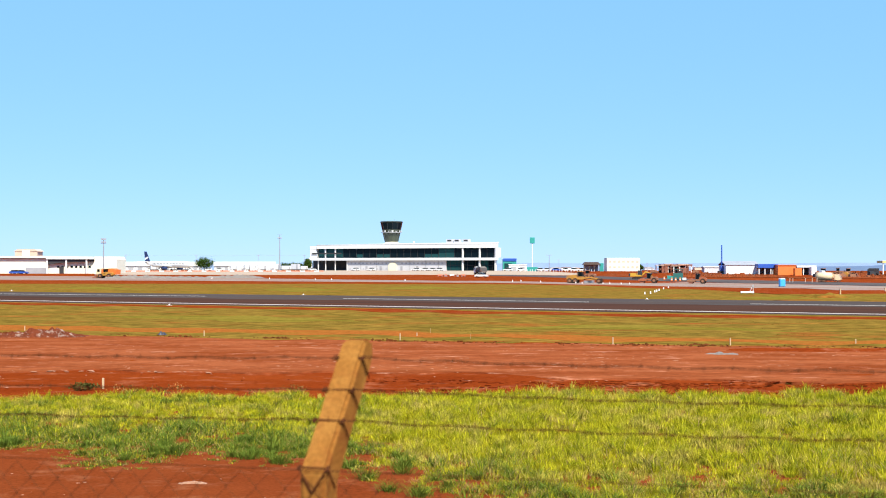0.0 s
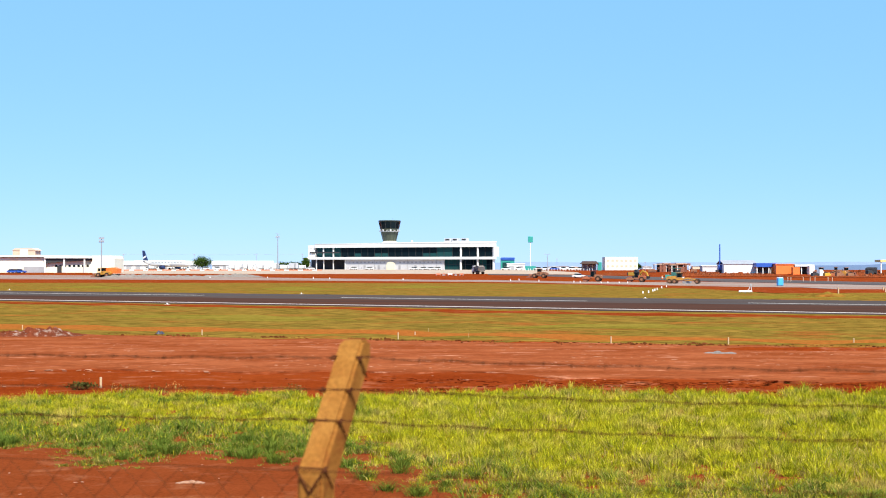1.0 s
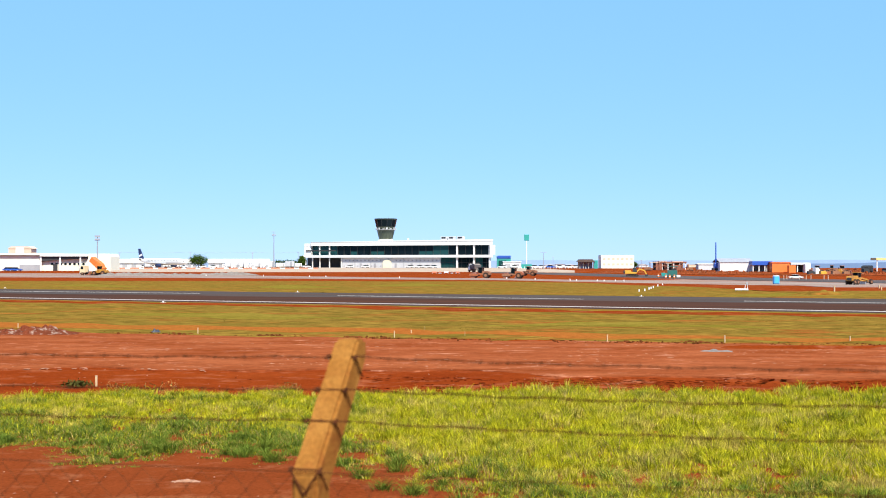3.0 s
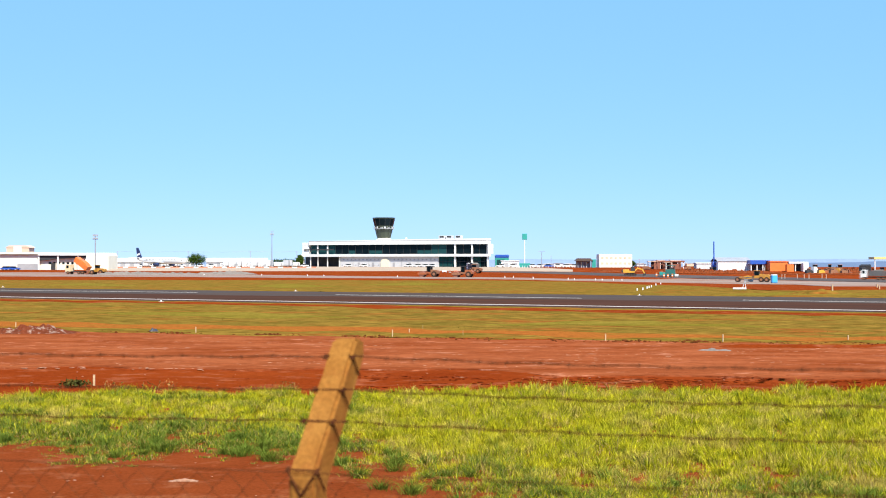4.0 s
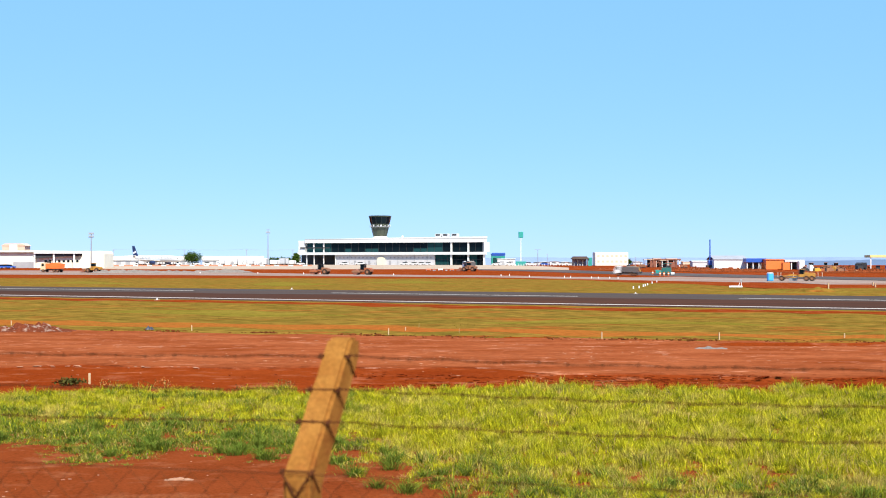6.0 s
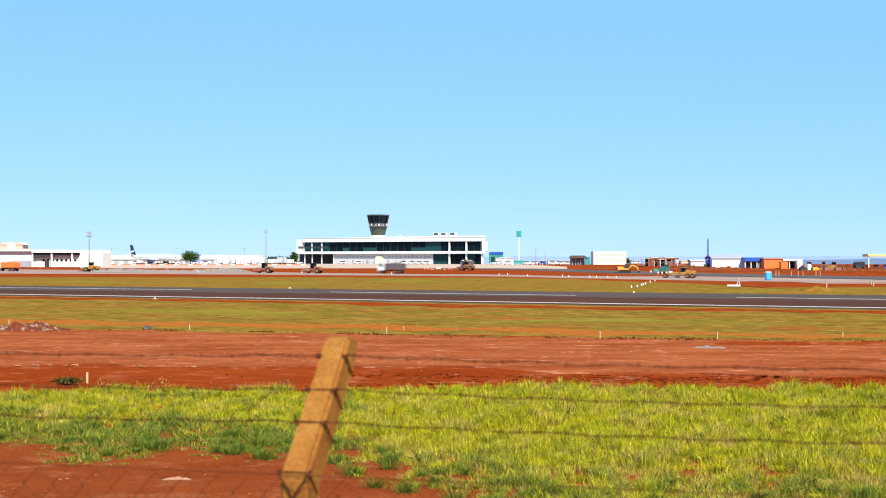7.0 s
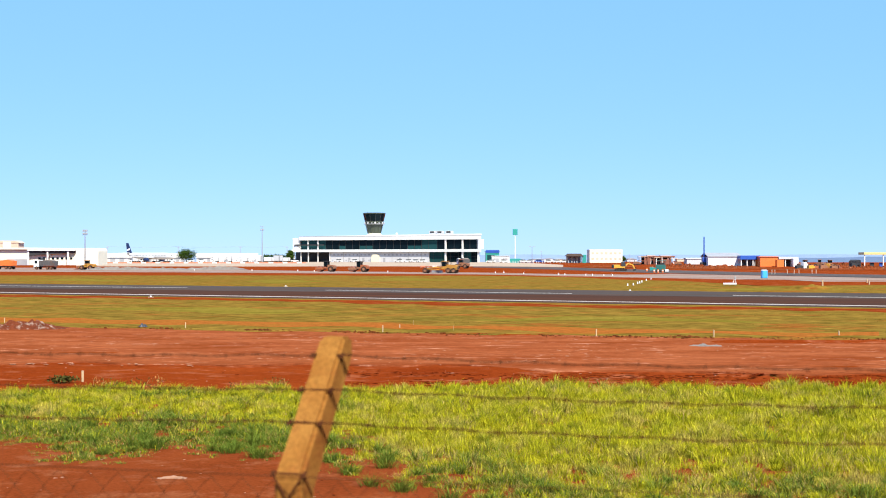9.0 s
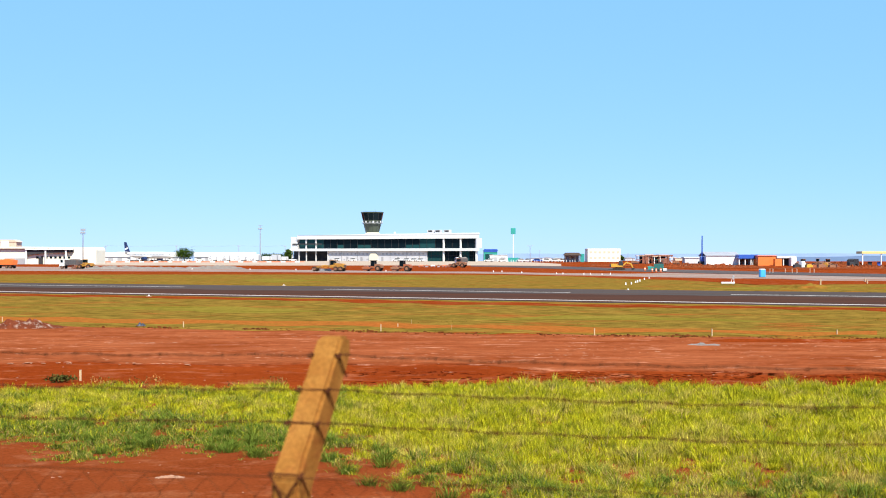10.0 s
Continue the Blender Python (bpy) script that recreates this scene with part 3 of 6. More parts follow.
def build_wires():
    rnd = random.Random(4)
    for s in (0.85, 0.60, 0.37):
        y, z = arm(s)
        y, z = y - 0.005, z + 0.005
        wire = thing("barbed_wire", "rusty twisted barbed wire strung between the posts", "barbed wire", "fence wires", at=FENCE)
        bm = bmesh.new()
        barb = bmesh.new()
        n = 260
        pts = []
        for i in range(n + 1):
            x = -2.9 + 5.8 * i / n
            f = (x % 2.9) / 2.9
            sag = 0.018 * 4 * f * (1 - f)
            pts.append(Vector((x, y + 0.004 * math.sin(x * 5 + s * 9), z - sag + 0.003 * math.sin(x * 17 + s * 30))))
        for off in (0, math.pi):
            prev = None
            for i, c in enumerate(pts):
                q = c + Vector((0, math.cos(i * 0.9 + off), math.sin(i * 0.9 + off))) * 0.0019
                ring = [bm.verts.new(q + Vector((0, math.cos(k * 2.094), math.sin(k * 2.094))) * 0.0016) for k in range(3)]
                if prev:
                    for k in range(3):
                        bm.faces.new((prev[k], prev[(k + 1) % 3], ring[(k + 1) % 3], ring[k]))
                prev = ring
        part("strand", bm, "wire", wire)
        x = -2.85 + rnd.random() * 0.1
        while x < 2.85:
            i = int((x + 2.9) / 5.8 * n)
            c = pts[i]
            tube(c - Vector((0.012, 0, 0)), c + Vector((0.010, 0, 0)), 0.0034, n=5, bm=barb)
            a = rnd.random() * 3
            for k in (0, 1.6):
                d = Vector((0.25, math.cos(a + k), math.sin(a + k))) * 0.014
                tube(c - d, c + d, 0.0010, n=4, bm=barb)
            x += 0.115 + rnd.random() * 0.02
        tagged(part("barbing", barb, "wire", wire), kind="stuff")
    # chain link below
    y, z = arm(0.0)
    mesh = thing("chain_link_mesh", "rusty chain-link mesh below the barbed wire", "chain-link fence", at=FENCE)
    part("tension_wire", tube((-2.9, y - 0.006, z + 0.01), (2.9, y - 0.006, z + 0.01), 0.0018, n=6), "wire", mesh)
    bm = bmesh.new()
    c = 0.062
    verts = lambda p: [bm.verts.new(p + Vector((math.cos(k * 2.094) * 0.0017, math.sin(k * 2.094) * 0.0017, 0))) for k in range(3)]
    for i in range(int(5.8 / (2 * c))):
        prev = None
        for j in range(28):
            x = -2.9 + 2 * c * i + (c * 1.04 if j % 2 else 0)
            ring = verts(Vector((x, y - 0.006 + (0.003 if j % 2 else -0.003), z - c * 1.05 * j)))
            if prev:
                for k in range(3):
                    bm.faces.new((prev[k], prev[(k + 1) % 3], ring[(k + 1) % 3], ring[k]))
            prev = ring
        prev = None
        for j in range(28):
            x = -2.9 + 2 * c * i + (c * 0.96 if j % 2 else 2 * c)
            ring = verts(Vector((x, y - 0.006 + (-0.003 if j % 2 else 0.003), z - c * 1.05 * j)))
            if prev:
                for k in range(3):
                    bm.faces.new((prev[k], prev[(k + 1) % 3], ring[(k + 1) % 3], ring[k]))
            prev = ring
    tagged(part("link_wire", bm, "wire", mesh), kind="stuff")


build_posts()
build_wires()


# ---- grass and stones ----
def blades_mesh(name, pos, height, width, material, lean, seed, label, category="grass", out=None):
    """Many bent blades in one mesh: arrays of root, height and width."""
    rng = np.random.default_rng(seed)
    n = len(pos)
    a = rng.uniform(0, 2 * np.pi, n)
    la = rng.uniform(0, 2 * np.pi, n) if out is None else out
    l = lean * rng.uniform(0.2, 1.3, n) * height
    side = np.stack([np.cos(a), np.sin(a), np.zeros(n)], 1) * (width / 2)[:, None]
    tip = np.stack([np.cos(la) * l, np.sin(la) * l, height], 1)
    mid = np.stack([np.cos(la) * l * 0.35, np.sin(la) * l * 0.35, height * 0.62], 1)
    v = np.stack([pos - side, pos + side, pos + mid + side * 0.75, pos + mid - side * 0.75, pos + tip], 1).reshape(-1, 3)
    k = np.arange(n)[:, None] * 5
    loops = (k + np.array([[0, 1, 2, 3, 3, 2, 4]])).reshape(-1)
    starts = (np.arange(n)[:, None] * 7 + np.array([[0, 4]])).reshape(-1)
    me = bpy.data.meshes.new(name)
    me.vertices.add(len(v))
    me.vertices.foreach_set("co", v.astype(np.float32).reshape(-1))
    me.loops.add(len(loops))
    me.loops.foreach_set("vertex_index", loops.astype(np.int32))
    me.polygons.add(2 * n)
    me.polygons.foreach_set("loop_start", starts.astype(np.int32))
    me.update(calc_edges=True)
    me.materials.append(M[material])
    return tagged(new(name, me), label, category, "", "stuff")


def field_noise(x, y, s, o=0.0):
    return np.array([noise.noise((a * s, b * s, o)) for a, b in zip(x, y)])


def build_grass():
    """The sward in tussocks, whose blades spread outwards from their roots."""
    rng = np.random.default_rng(7)
    n = 62000
    y = np.sqrt(22.3 ** 2 + (47.5 ** 2 - 22.3 ** 2) * rng.uniform(0, 1, n))
    u = rng.uniform(-0.345, 0.345, n)
    x = u * y
    edge = np.interp(u, [-0.35, -0.31, -0.25, -0.21, -0.19, -0.15, -0.11, -0.07, -0.01, 0.02, 0.06, 0.35],
                     [32.0, 31.2, 29.6, 30.2, 31.0, 30.2, 28.7, 26.8, 25.8, 24.9, 23.2, 22.4])
    w1, w2, w3 = field_noise(x, y, 0.45), field_noise(x, y, 1.3, 5.0), field_noise(x, y, 0.16, 9.0)
    w4 = field_noise(x, y, 2.6, 12.0)
    w0 = field_noise(x, y, 0.2, 21.0)
    far = 45.3 + 1.2 * w1 + np.interp(u, [-0.3, -0.1, 0.0, 0.3], [-0.5, -0.4, 0.4, 0.3])
    into = y - edge - 2.6 * w0 - 1.7 * w1 - 1.5 * w2 - 0.8 * w4
    gap = (w2 + 0.7 * w1 < -0.24) & (into < 7.0) & (u < -0.02)
    dens = np.clip(0.10 + into * 0.9, 0, 1) * np.clip((far - y) * 0.8, 0, 1)
    keep = (rng.uniform(0, 1, n) < dens * (0.56 + 0.5 * w2 + 0.8 * w4)) & ~gap
    x, y, u, w1, w2, w3, w4, into = (a[keep] for a in (x, y, u, w1, w2, w3, w4, into))
    m = len(x)
    z = np.array([ground_z(a, b) for a, b in zip(x, y)]) - 0.055
    z += 0.10 * field_noise(x, y, 0.25) + 0.05 * field_noise(x, y, 0.9, 3.0)
    tall = (0.125 + 0.09 * np.clip(w1 + 0.3, -0.4, 1) + 0.13 * np.clip(w2, -0.3, 1) + 0.15 * w4) * rng.uniform(0.5, 1.5, m)
    tall *= np.interp(u, [-0.3, -0.12, 0.0, 0.3], [0.9, 0.9, 1.1, 1.1]) * np.clip(0.55 + into * 0.13, 0.5, 1.15)
    tall = np.maximum(0.88 * tall, 0.05)
    blue = (np.clip(7.0 - into, 0, 6) * np.where(u < -0.06, 0.16, 0.07) + 0.6 * w2 + 0.4 * w1 + 0.3 * w4 + rng.uniform(-0.2, 0.2, m) > np.where(u < -0.06, 0.30, 0.55))
    dry = ~blue & (rng.uniform(0, 1, m) < 0.03 + 0.10 * np.clip(w3 + 0.2, 0, 1) + 0.22 * np.clip(w2 - 0.05, 0, 1) + 0.34 * (into < 4.5) + 0.5 * np.clip(w1 - 0.1, 0, 1))
    per = 19
    kind = np.repeat(np.where(blue, 1, np.where(dry, 2, 0)), per)
    stray = rng.uniform(0, 1, m * per)          # dead blades in green tussocks, green ones in dead tussocks
    mixed = np.repeat(np.clip(0.05 + 0.10 * (into < 6) + 0.10 * np.clip(w3, 0, 1), 0, 1), per)
    kind = np.where(stray < mixed, 2, np.where((kind == 2) & (stray > 0.6), 0, np.where((kind == 1) & (stray > 0.85), 0, kind)))
    a = rng.uniform(0, 2 * np.pi, m * per)
    r = np.abs(rng.normal(0, 1, m * per)) * np.repeat(rng.uniform(0.035, 0.10, m), per)
    bx, by, bz = np.repeat(x, per) + r * np.cos(a), np.repeat(y, per) + r * np.sin(a), np.repeat(z, per)
    h = np.repeat(tall, per) * rng.uniform(0.55, 1.2, m * per) * np.clip(1.1 - 1.5 * r, 0.6, 1.1)
    wd = rng.uniform(0.008, 0.020, m * per) * np.repeat(np.interp(y, [22, 46], [0.85, 1.35]), per)
    out = a + rng.normal(0, 0.7, m * per)
    pos = np.stack([bx, by, bz], 1)
    for k, name, material, scale, lean, label in ((0, "tall_grass", "blade", 1.0, 0.50, "bright yellow-green tall grass"),
                                                  (1, "green_grass", "blade2", 0.9, 1.25, "blue-green grass clumps by the bare earth"),
                                                  (2, "dry_grass", "straw", 0.8, 1.1, "dry straw-coloured grass")):
        f = kind == k
        blades_mesh(name, pos[f], h[f] * scale, wd[f], material, lean, k + 1, label, out=out[f])
    # radial tufts along the bare earth and some bright ones in the sward
    for material, count, seed, lo, hi, label in (("blade2", 70, 31, -0.33, -0.03, "blue-green grass tufts spreading over bare earth"),
                                                 ("blade", 260, 32, -0.33, 0.33, "bright tall grass tufts in the sward"),
                                                 ("blade2", 60, 33, -0.03, 0.33, "green grass tufts in the front of the sward")):
        rng = np.random.default_rng(seed)
        cu = rng.uniform(lo, hi, count)
        ce = np.interp(cu, [-0.35, -0.31, -0.25, -0.21, -0.19, -0.15, -0.11, -0.07, -0.01, 0.02, 0.06, 0.35],
                       [32.6, 32.2, 30.8, 31.3, 32.0, 31.0, 29.4, 27.0, 25.7, 24.9, 23.2, 22.4])
        cy = ce + (rng.uniform(-0.3, 4.5, count) if seed != 32 else rng.uniform(1.5, 19, count))
        cy = np.minimum(cy, rng.uniform(43.0, 44.6, count))
        if seed == 32:      # no bright tufts among the blue-green ones
            ok = (cu > -0.06) | (cy > ce + 7)
            cu, cy, count = cu[ok], cy[ok], int(ok.sum())
        cx = cu * cy
        per = 150
        size = np.repeat(rng.uniform(0.5, 1.25, count), per)
        a = rng.uniform(0, 2 * np.pi, count * per)
        r = np.abs(rng.normal(0, 0.13, count * per)) * size
        x, y = np.repeat(cx, per) + r * np.cos(a), np.repeat(cy, per) + r * np.sin(a)
        z = np.array([ground_z(p, q) for p, q in zip(x, y)]) - 0.04 + 0.10 * field_noise(x, y, 0.25)
        h = size * rng.uniform(0.11, 0.27, count * per) * np.clip(1.15 - 1.6 * r, 0.5, 1.2)
        blades_mesh("grass_tuft_field", np.stack([x, y, z], 1), h, rng.uniform(0.007, 0.014, count * per), material, 1.35, seed, label, out=a + rng.normal(0, 0.5, count * per))


def build_turf():
    """Low dry tussocks on the strip beside the runway."""
    rng = np.random.default_rng(61)
    count, wide, per = 5200, 0.05, 9
    us = [-0.41, -0.31, -0.154, 0.0, 0.166, 0.31, 0.41]
    u = rng.uniform(-0.4, 0.4, count)
    near = np.interp(u, us, [97.5, 96.0, 91.5, 87.0, 81.5, 78.0, 76.5])
    far = np.interp(u, us, [158, 147, 134, 120, 111.5, 106, 103])
    y = 1 / (1 / far + (1 / near - 1 / far) * rng.uniform(0, 1, count))
    x = u * y
    keep = field_noise(0.5 * (x - 0.5 * y), y + 0.5 * x, 0.22, 61) + rng.uniform(-0.15, 0.15, count) > 0.06
    x, y = x[keep], y[keep]
    m = len(x) * per
    size = np.repeat(rng.uniform(0.5, 1.3, len(x)), per)
    bx = np.repeat(x, per) + rng.normal(0, wide * 6, m) * size
    by = np.repeat(y, per) + rng.normal(0, wide * 6, m) * size
    bz = np.array([ground_z(p, q) for p, q in zip(bx, by)])
    blades_mesh("turf_tussocks", np.stack([bx, by, bz], 1), rng.uniform(0.02, 0.055, m) * size, rng.uniform(0.5, 1.2, m) * wide, "turf_blade", 0.9, 61,
                "low dry olive tussocks on the turf strip")


def build_stones():
    rnd = random.Random(11)
    for name, count, material, label, lo, hi in (("pale_stones", 260, "pale_stone", "pale stones scattered on red earth", 0.012, 0.04),
                                                 ("earth_clods", 160, "soil", "red earth clods", 0.02, 0.05)):
        bm = bmesh.new()
        for _ in range(count):
            y = rnd.uniform(46, 76) if rnd.random() < 0.8 else rnd.uniform(24, 34)
            u = rnd.uniform(-0.34, 0.34) if y > 40 else rnd.uniform(-0.34, -0.04)
            x = u * y
            s = rnd.uniform(lo, hi) * (1.0 if y > 40 else 0.6)
            r = bmesh.ops.create_icosphere(bm, subdivisions=1, radius=s, matrix=Matrix.Translation((x, y, 0.0)) @ Matrix.Rotation(rnd.random() * 6, 4, "Z") @ Matrix.Diagonal((rnd.uniform(1.2, 3.0), 1, 0.25, 1)))
            for v in r["verts"]:
                v.co += Vector((rnd.uniform(-1, 1), rnd.uniform(-1, 1), rnd.uniform(-1, 1))) * s * 0.25
        tagged(part(name, bm, material), label, "stones", "", "stuff")


def build_streaks():
    """Short rows of pale chips put in for streaks and glints of wheel tracks on the graded earth, and dark clods by the
    grass.
    """
    rnd = random.Random(33)
    for name, rows, material, label, lo, hi in (("pale_streak_chips", 85, "pale_stone", "pale chips for the streaks and glints in wheel tracks", 55.0, 74.0),
                                                ("dark_clods", 60, "dark_soil", "dark red clods beside the grass", 46.0, 52.0)):
        bm = bmesh.new()
        for _ in range(rows):
            y = rnd.uniform(lo, hi)
            x = rnd.uniform(-0.34 if material == "pale_stone" else -0.08, 0.34) * y
            for _ in range(rnd.randint(4, 14)):
                x += rnd.uniform(0.1, 0.55)
                s = rnd.uniform(0.012, 0.030)
                r = bmesh.ops.create_icosphere(bm, subdivisions=1, radius=s, matrix=Matrix.Translation((x, y + rnd.gauss(0, 0.2), 0.0)) @ Matrix.Diagonal((rnd.uniform(2.0, 8.0), rnd.uniform(2, 6), 0.5, 1)))
                for v in r["verts"]:
                    v.co += Vector((rnd.uniform(-1, 1), rnd.uniform(-1, 1), rnd.uniform(-1, 1))) * s * 0.3
        tagged(part(name, bm, material), label, "stones", "", "stuff")


def build_edge_clods():
    """Ragged line of dark clods and dead turf where the field meets the graded earth."""
    rnd = random.Random(21)
    line = [(-30.81, 87.14), (-26.99, 86.07), (-12.50, 81.40), (0.00, 76.64), (12.22, 73.43), (22.40, 71.43), (25.82, 70.47)]
    bm = bmesh.new()
    for _ in range(1300):
        f = rnd.random() * (len(line) - 1)
        i = int(f)
        p = Vector(line[i]).lerp(Vector(line[i + 1]), f - i)
        k = noise.noise((p.x * 0.35, 3, 0))
        if k + rnd.uniform(-0.35, 0.35) < -0.05:
            continue
        s = rnd.uniform(0.015, 0.055) * (1 + 2 * max(0, k))
        r = bmesh.ops.create_icosphere(bm, subdivisions=1, radius=s, matrix=Matrix.Translation((p.x, p.y + rnd.gauss(0, 0.5), 0.02)) @ Matrix.Rotation(rnd.random() * 6, 4, "Z") @ Matrix.Diagonal((rnd.uniform(1, 2.6), 1, 0.8, 1)))
        for v in r["verts"]:
            v.co += Vector((rnd.uniform(-1, 1), rnd.uniform(-1, 1), rnd.uniform(-1, 1))) * s * 0.3
    tagged(part("edge_clods", bm, "dark_clod"), "dark clods and dead turf along the field edge", "clods", "", "stuff")


build_grass()
build_turf()
build_stones()
build_streaks()
build_edge_clods()


# ---- the far side of the airfield: buildings ----
def build_hangar():
    y = 540.0
    x0 = -184.46
    h = thing("hangar_building", "low white airport shed with an open dark bay", "building", at=on(x0, y, 0))
    k = 540 / 2500
    X = lambda brg: (brg + 70) * k
    part("wall", box(X(-70), X(65), 0, 14, 0, 6.0), "warm_white", h)
    part("plinth", box(X(28), X(65) + 0.4, -0.3, -0.02, 0, 2.3), "grey", h, "grey base panel")
    part("roof", prism([(X(-70) - 0.5, 6.0), (X(190) - 2, 6.0), (X(190) - 2, 6.35), (X(60), 6.7), (X(-70) - 0.5, 6.6)], -1.2, 15), "warm_white", h)
    part("fascia", box(X(65), X(150), -1.15, -0.9, 5.5, 6.0), "white", h)
    part("bay_back_wall", box(X(65), X(158), 0.9, 1.3, 0, 6.0), "warm_white", h, "pale back wall under the overhang")
    # soffit coloured near-black to carry the shade below the roof
    part("soffit", box(X(65), X(155), -0.9, 0.9, 5.6, 5.9), "dark", h)
    for i in range(9):
        x = X(84) + i * (X(148) - X(84)) / 8
        part("window", box(x - 0.45, x + 0.45, 0.8, 0.9, 2.2, 3.0), "glass", h)
    part("door", box(X(86), X(94), 0.78, 0.9, 0, 2.6), "dark", h)
    # added solid wedge for the tapering shadow band under the overhang
    part("shade_wedge", prism([(X(65), 3.5), (X(100), 4.2), (X(150), 4.7), (X(150), 5.6), (X(65), 5.6)], -0.4, 0.8), "dark", h, "dark wedge standing in for the overhang's shade")
    for brg in (66, 100, 136):
        part("column", box(X(brg) - 0.3, X(brg) + 0.3, -0.7, 0, 0, 5.6, 0.04), "white", h)
    part("end_wall", prism([(X(140), 0), (X(190), 0), (X(190), 5.3), (X(189), 6.0), (X(186), 6.5), (X(151), 6.5), (X(151), 4.6)], -1.3, 14), "warm_white", h, "white slanting end wall with rounded top")
    part("gutter", box(X(-70), X(65), -0.12, 0, 5.7, 5.9), "grey", h)
    house = thing("rooftop_house", "beige gabled house with a white gable behind the shed", "house", at=on(-181.44, 600))
    k2 = 600 / 2500
    part("wall", box(-20 * k2, 20 * k2, 0, 8, 0, 8.6), "beige", house)
    part("gable", box(-7 * k2, 7 * k2, -0.25, 0, 5.5, 9.1), "white", house)
    part("roof", prism([(-22 * k2, 8.6), (22 * k2, 8.6), (15 * k2, 9.6), (-15 * k2, 9.6)], -0.2, 8.4), "beige", house)


def shed(name, label, x, w, y, h, wall, roof, depth=10.0, pitch=0.6, doors=0, windows=0, category="building", over=0.3):
    """A plain building seen from its long side; x is its middle, h its eaves."""
    b = thing(name, label, category, at=on(x, y))
    body = part("wall", box(-w / 2, w / 2, 0, depth, 0, h), wall, b)
    part("roof", gable_roof(w, depth, h, pitch, over), roof, b)
    for i in range(windows):
        u = -w / 2 + w * (i + 0.5) / windows
        win = part("window", box(u - 0.55, u + 0.55, -0.05, 0.02, h * 0.5, h * 0.5 + 1.0), "glass", body)
        part("sill", box(u - 0.65, u + 0.65, -0.12, 0, h * 0.5 - 0.1, h * 0.5), "grey", win)
    for i in range(doors):
        u = -w / 2 + w * (i + 0.5) / doors
        part("door", box(u - 1.2, u + 1.2, -0.05, 0.02, 0, min(2.8, h * 0.7)), "grey", body)
    return b


def gable_roof(w, depth, h, pitch, over):
    bm = bmesh.new()
    rows = [(-over, h), (depth * 0.5, h + pitch), (depth + over, h)]
    top = [[bm.verts.new((s * (w / 2 + over), y, z + 0.16)) for y, z in rows] for s in (-1, 1)]
    low = [[bm.verts.new((s * (w / 2 + over), y, z)) for y, z in rows] for s in (-1, 1)]
    for a in (top, low):
        for i in range(2):
            bm.faces.new((a[0][i], a[1][i], a[1][i + 1], a[0][i + 1]))
    for s in (0, 1):
        bm.faces.new(top[s] + low[s][::-1])
    for i in (0, 2):
        bm.faces.new((top[0][i], top[1][i], low[1][i], low[0][i]))
    return bm


def canopy(name, label, x, w, y, h, fascia, roof_h, posts, depth=8.0, back=None, category="canopy"):
    """A flat roof on posts, open in front."""
    b = thing(name, label, category, at=on(x, y))
    part("fascia", box(-w / 2, w / 2, 0, depth, h - roof_h, h, 0.04), fascia, b)
    for i in range(posts):
        u = -w / 2 + 0.4 + (w - 0.8) * i / max(1, posts - 1)
        part("post", box(u - 0.16, u + 0.16, 0.4, 0.72, 0, h - roof_h), "white", b)
    # a dark back colour carries the shade under the open roof
    if back:
        part("back_wall", box(-w / 2 + 0.1, w / 2 - 0.1, depth - 0.4, depth, 0, h - roof_h), back, b)
    return b


def floodlight_mast(x, y, h, label, head="steel", lamps=6):
    m = thing("floodlight_mast", label, "floodlight mast", at=on(x, y))
    part("pole", tube((0, 0, 0), (0, 0, h), 0.28, 0.13, 10), "steel", m)
    part("base_plinth", box(-0.5, 0.5, -0.5, 0.5, 0, 0.5, 0.05), "concrete", m)
    part("head_frame", box(-0.95, 0.95, -0.1, 0.1, h - 1.9, h - 1.75), head, m)
    part("head_frame", box(-0.95, 0.95, -0.1, 0.1, h - 0.15, h), head, m)
    for i in range(lamps):
        u, v = (i % 3 - 1) * 0.62, (i // 3) * 0.95
        part("lamp_head", box(u - 0.24, u + 0.24, -0.35, 0.05, h - 1.65 + v, h - 1.1 + v, 0.04), "grey" if head == "steel" else head, m)
    return m


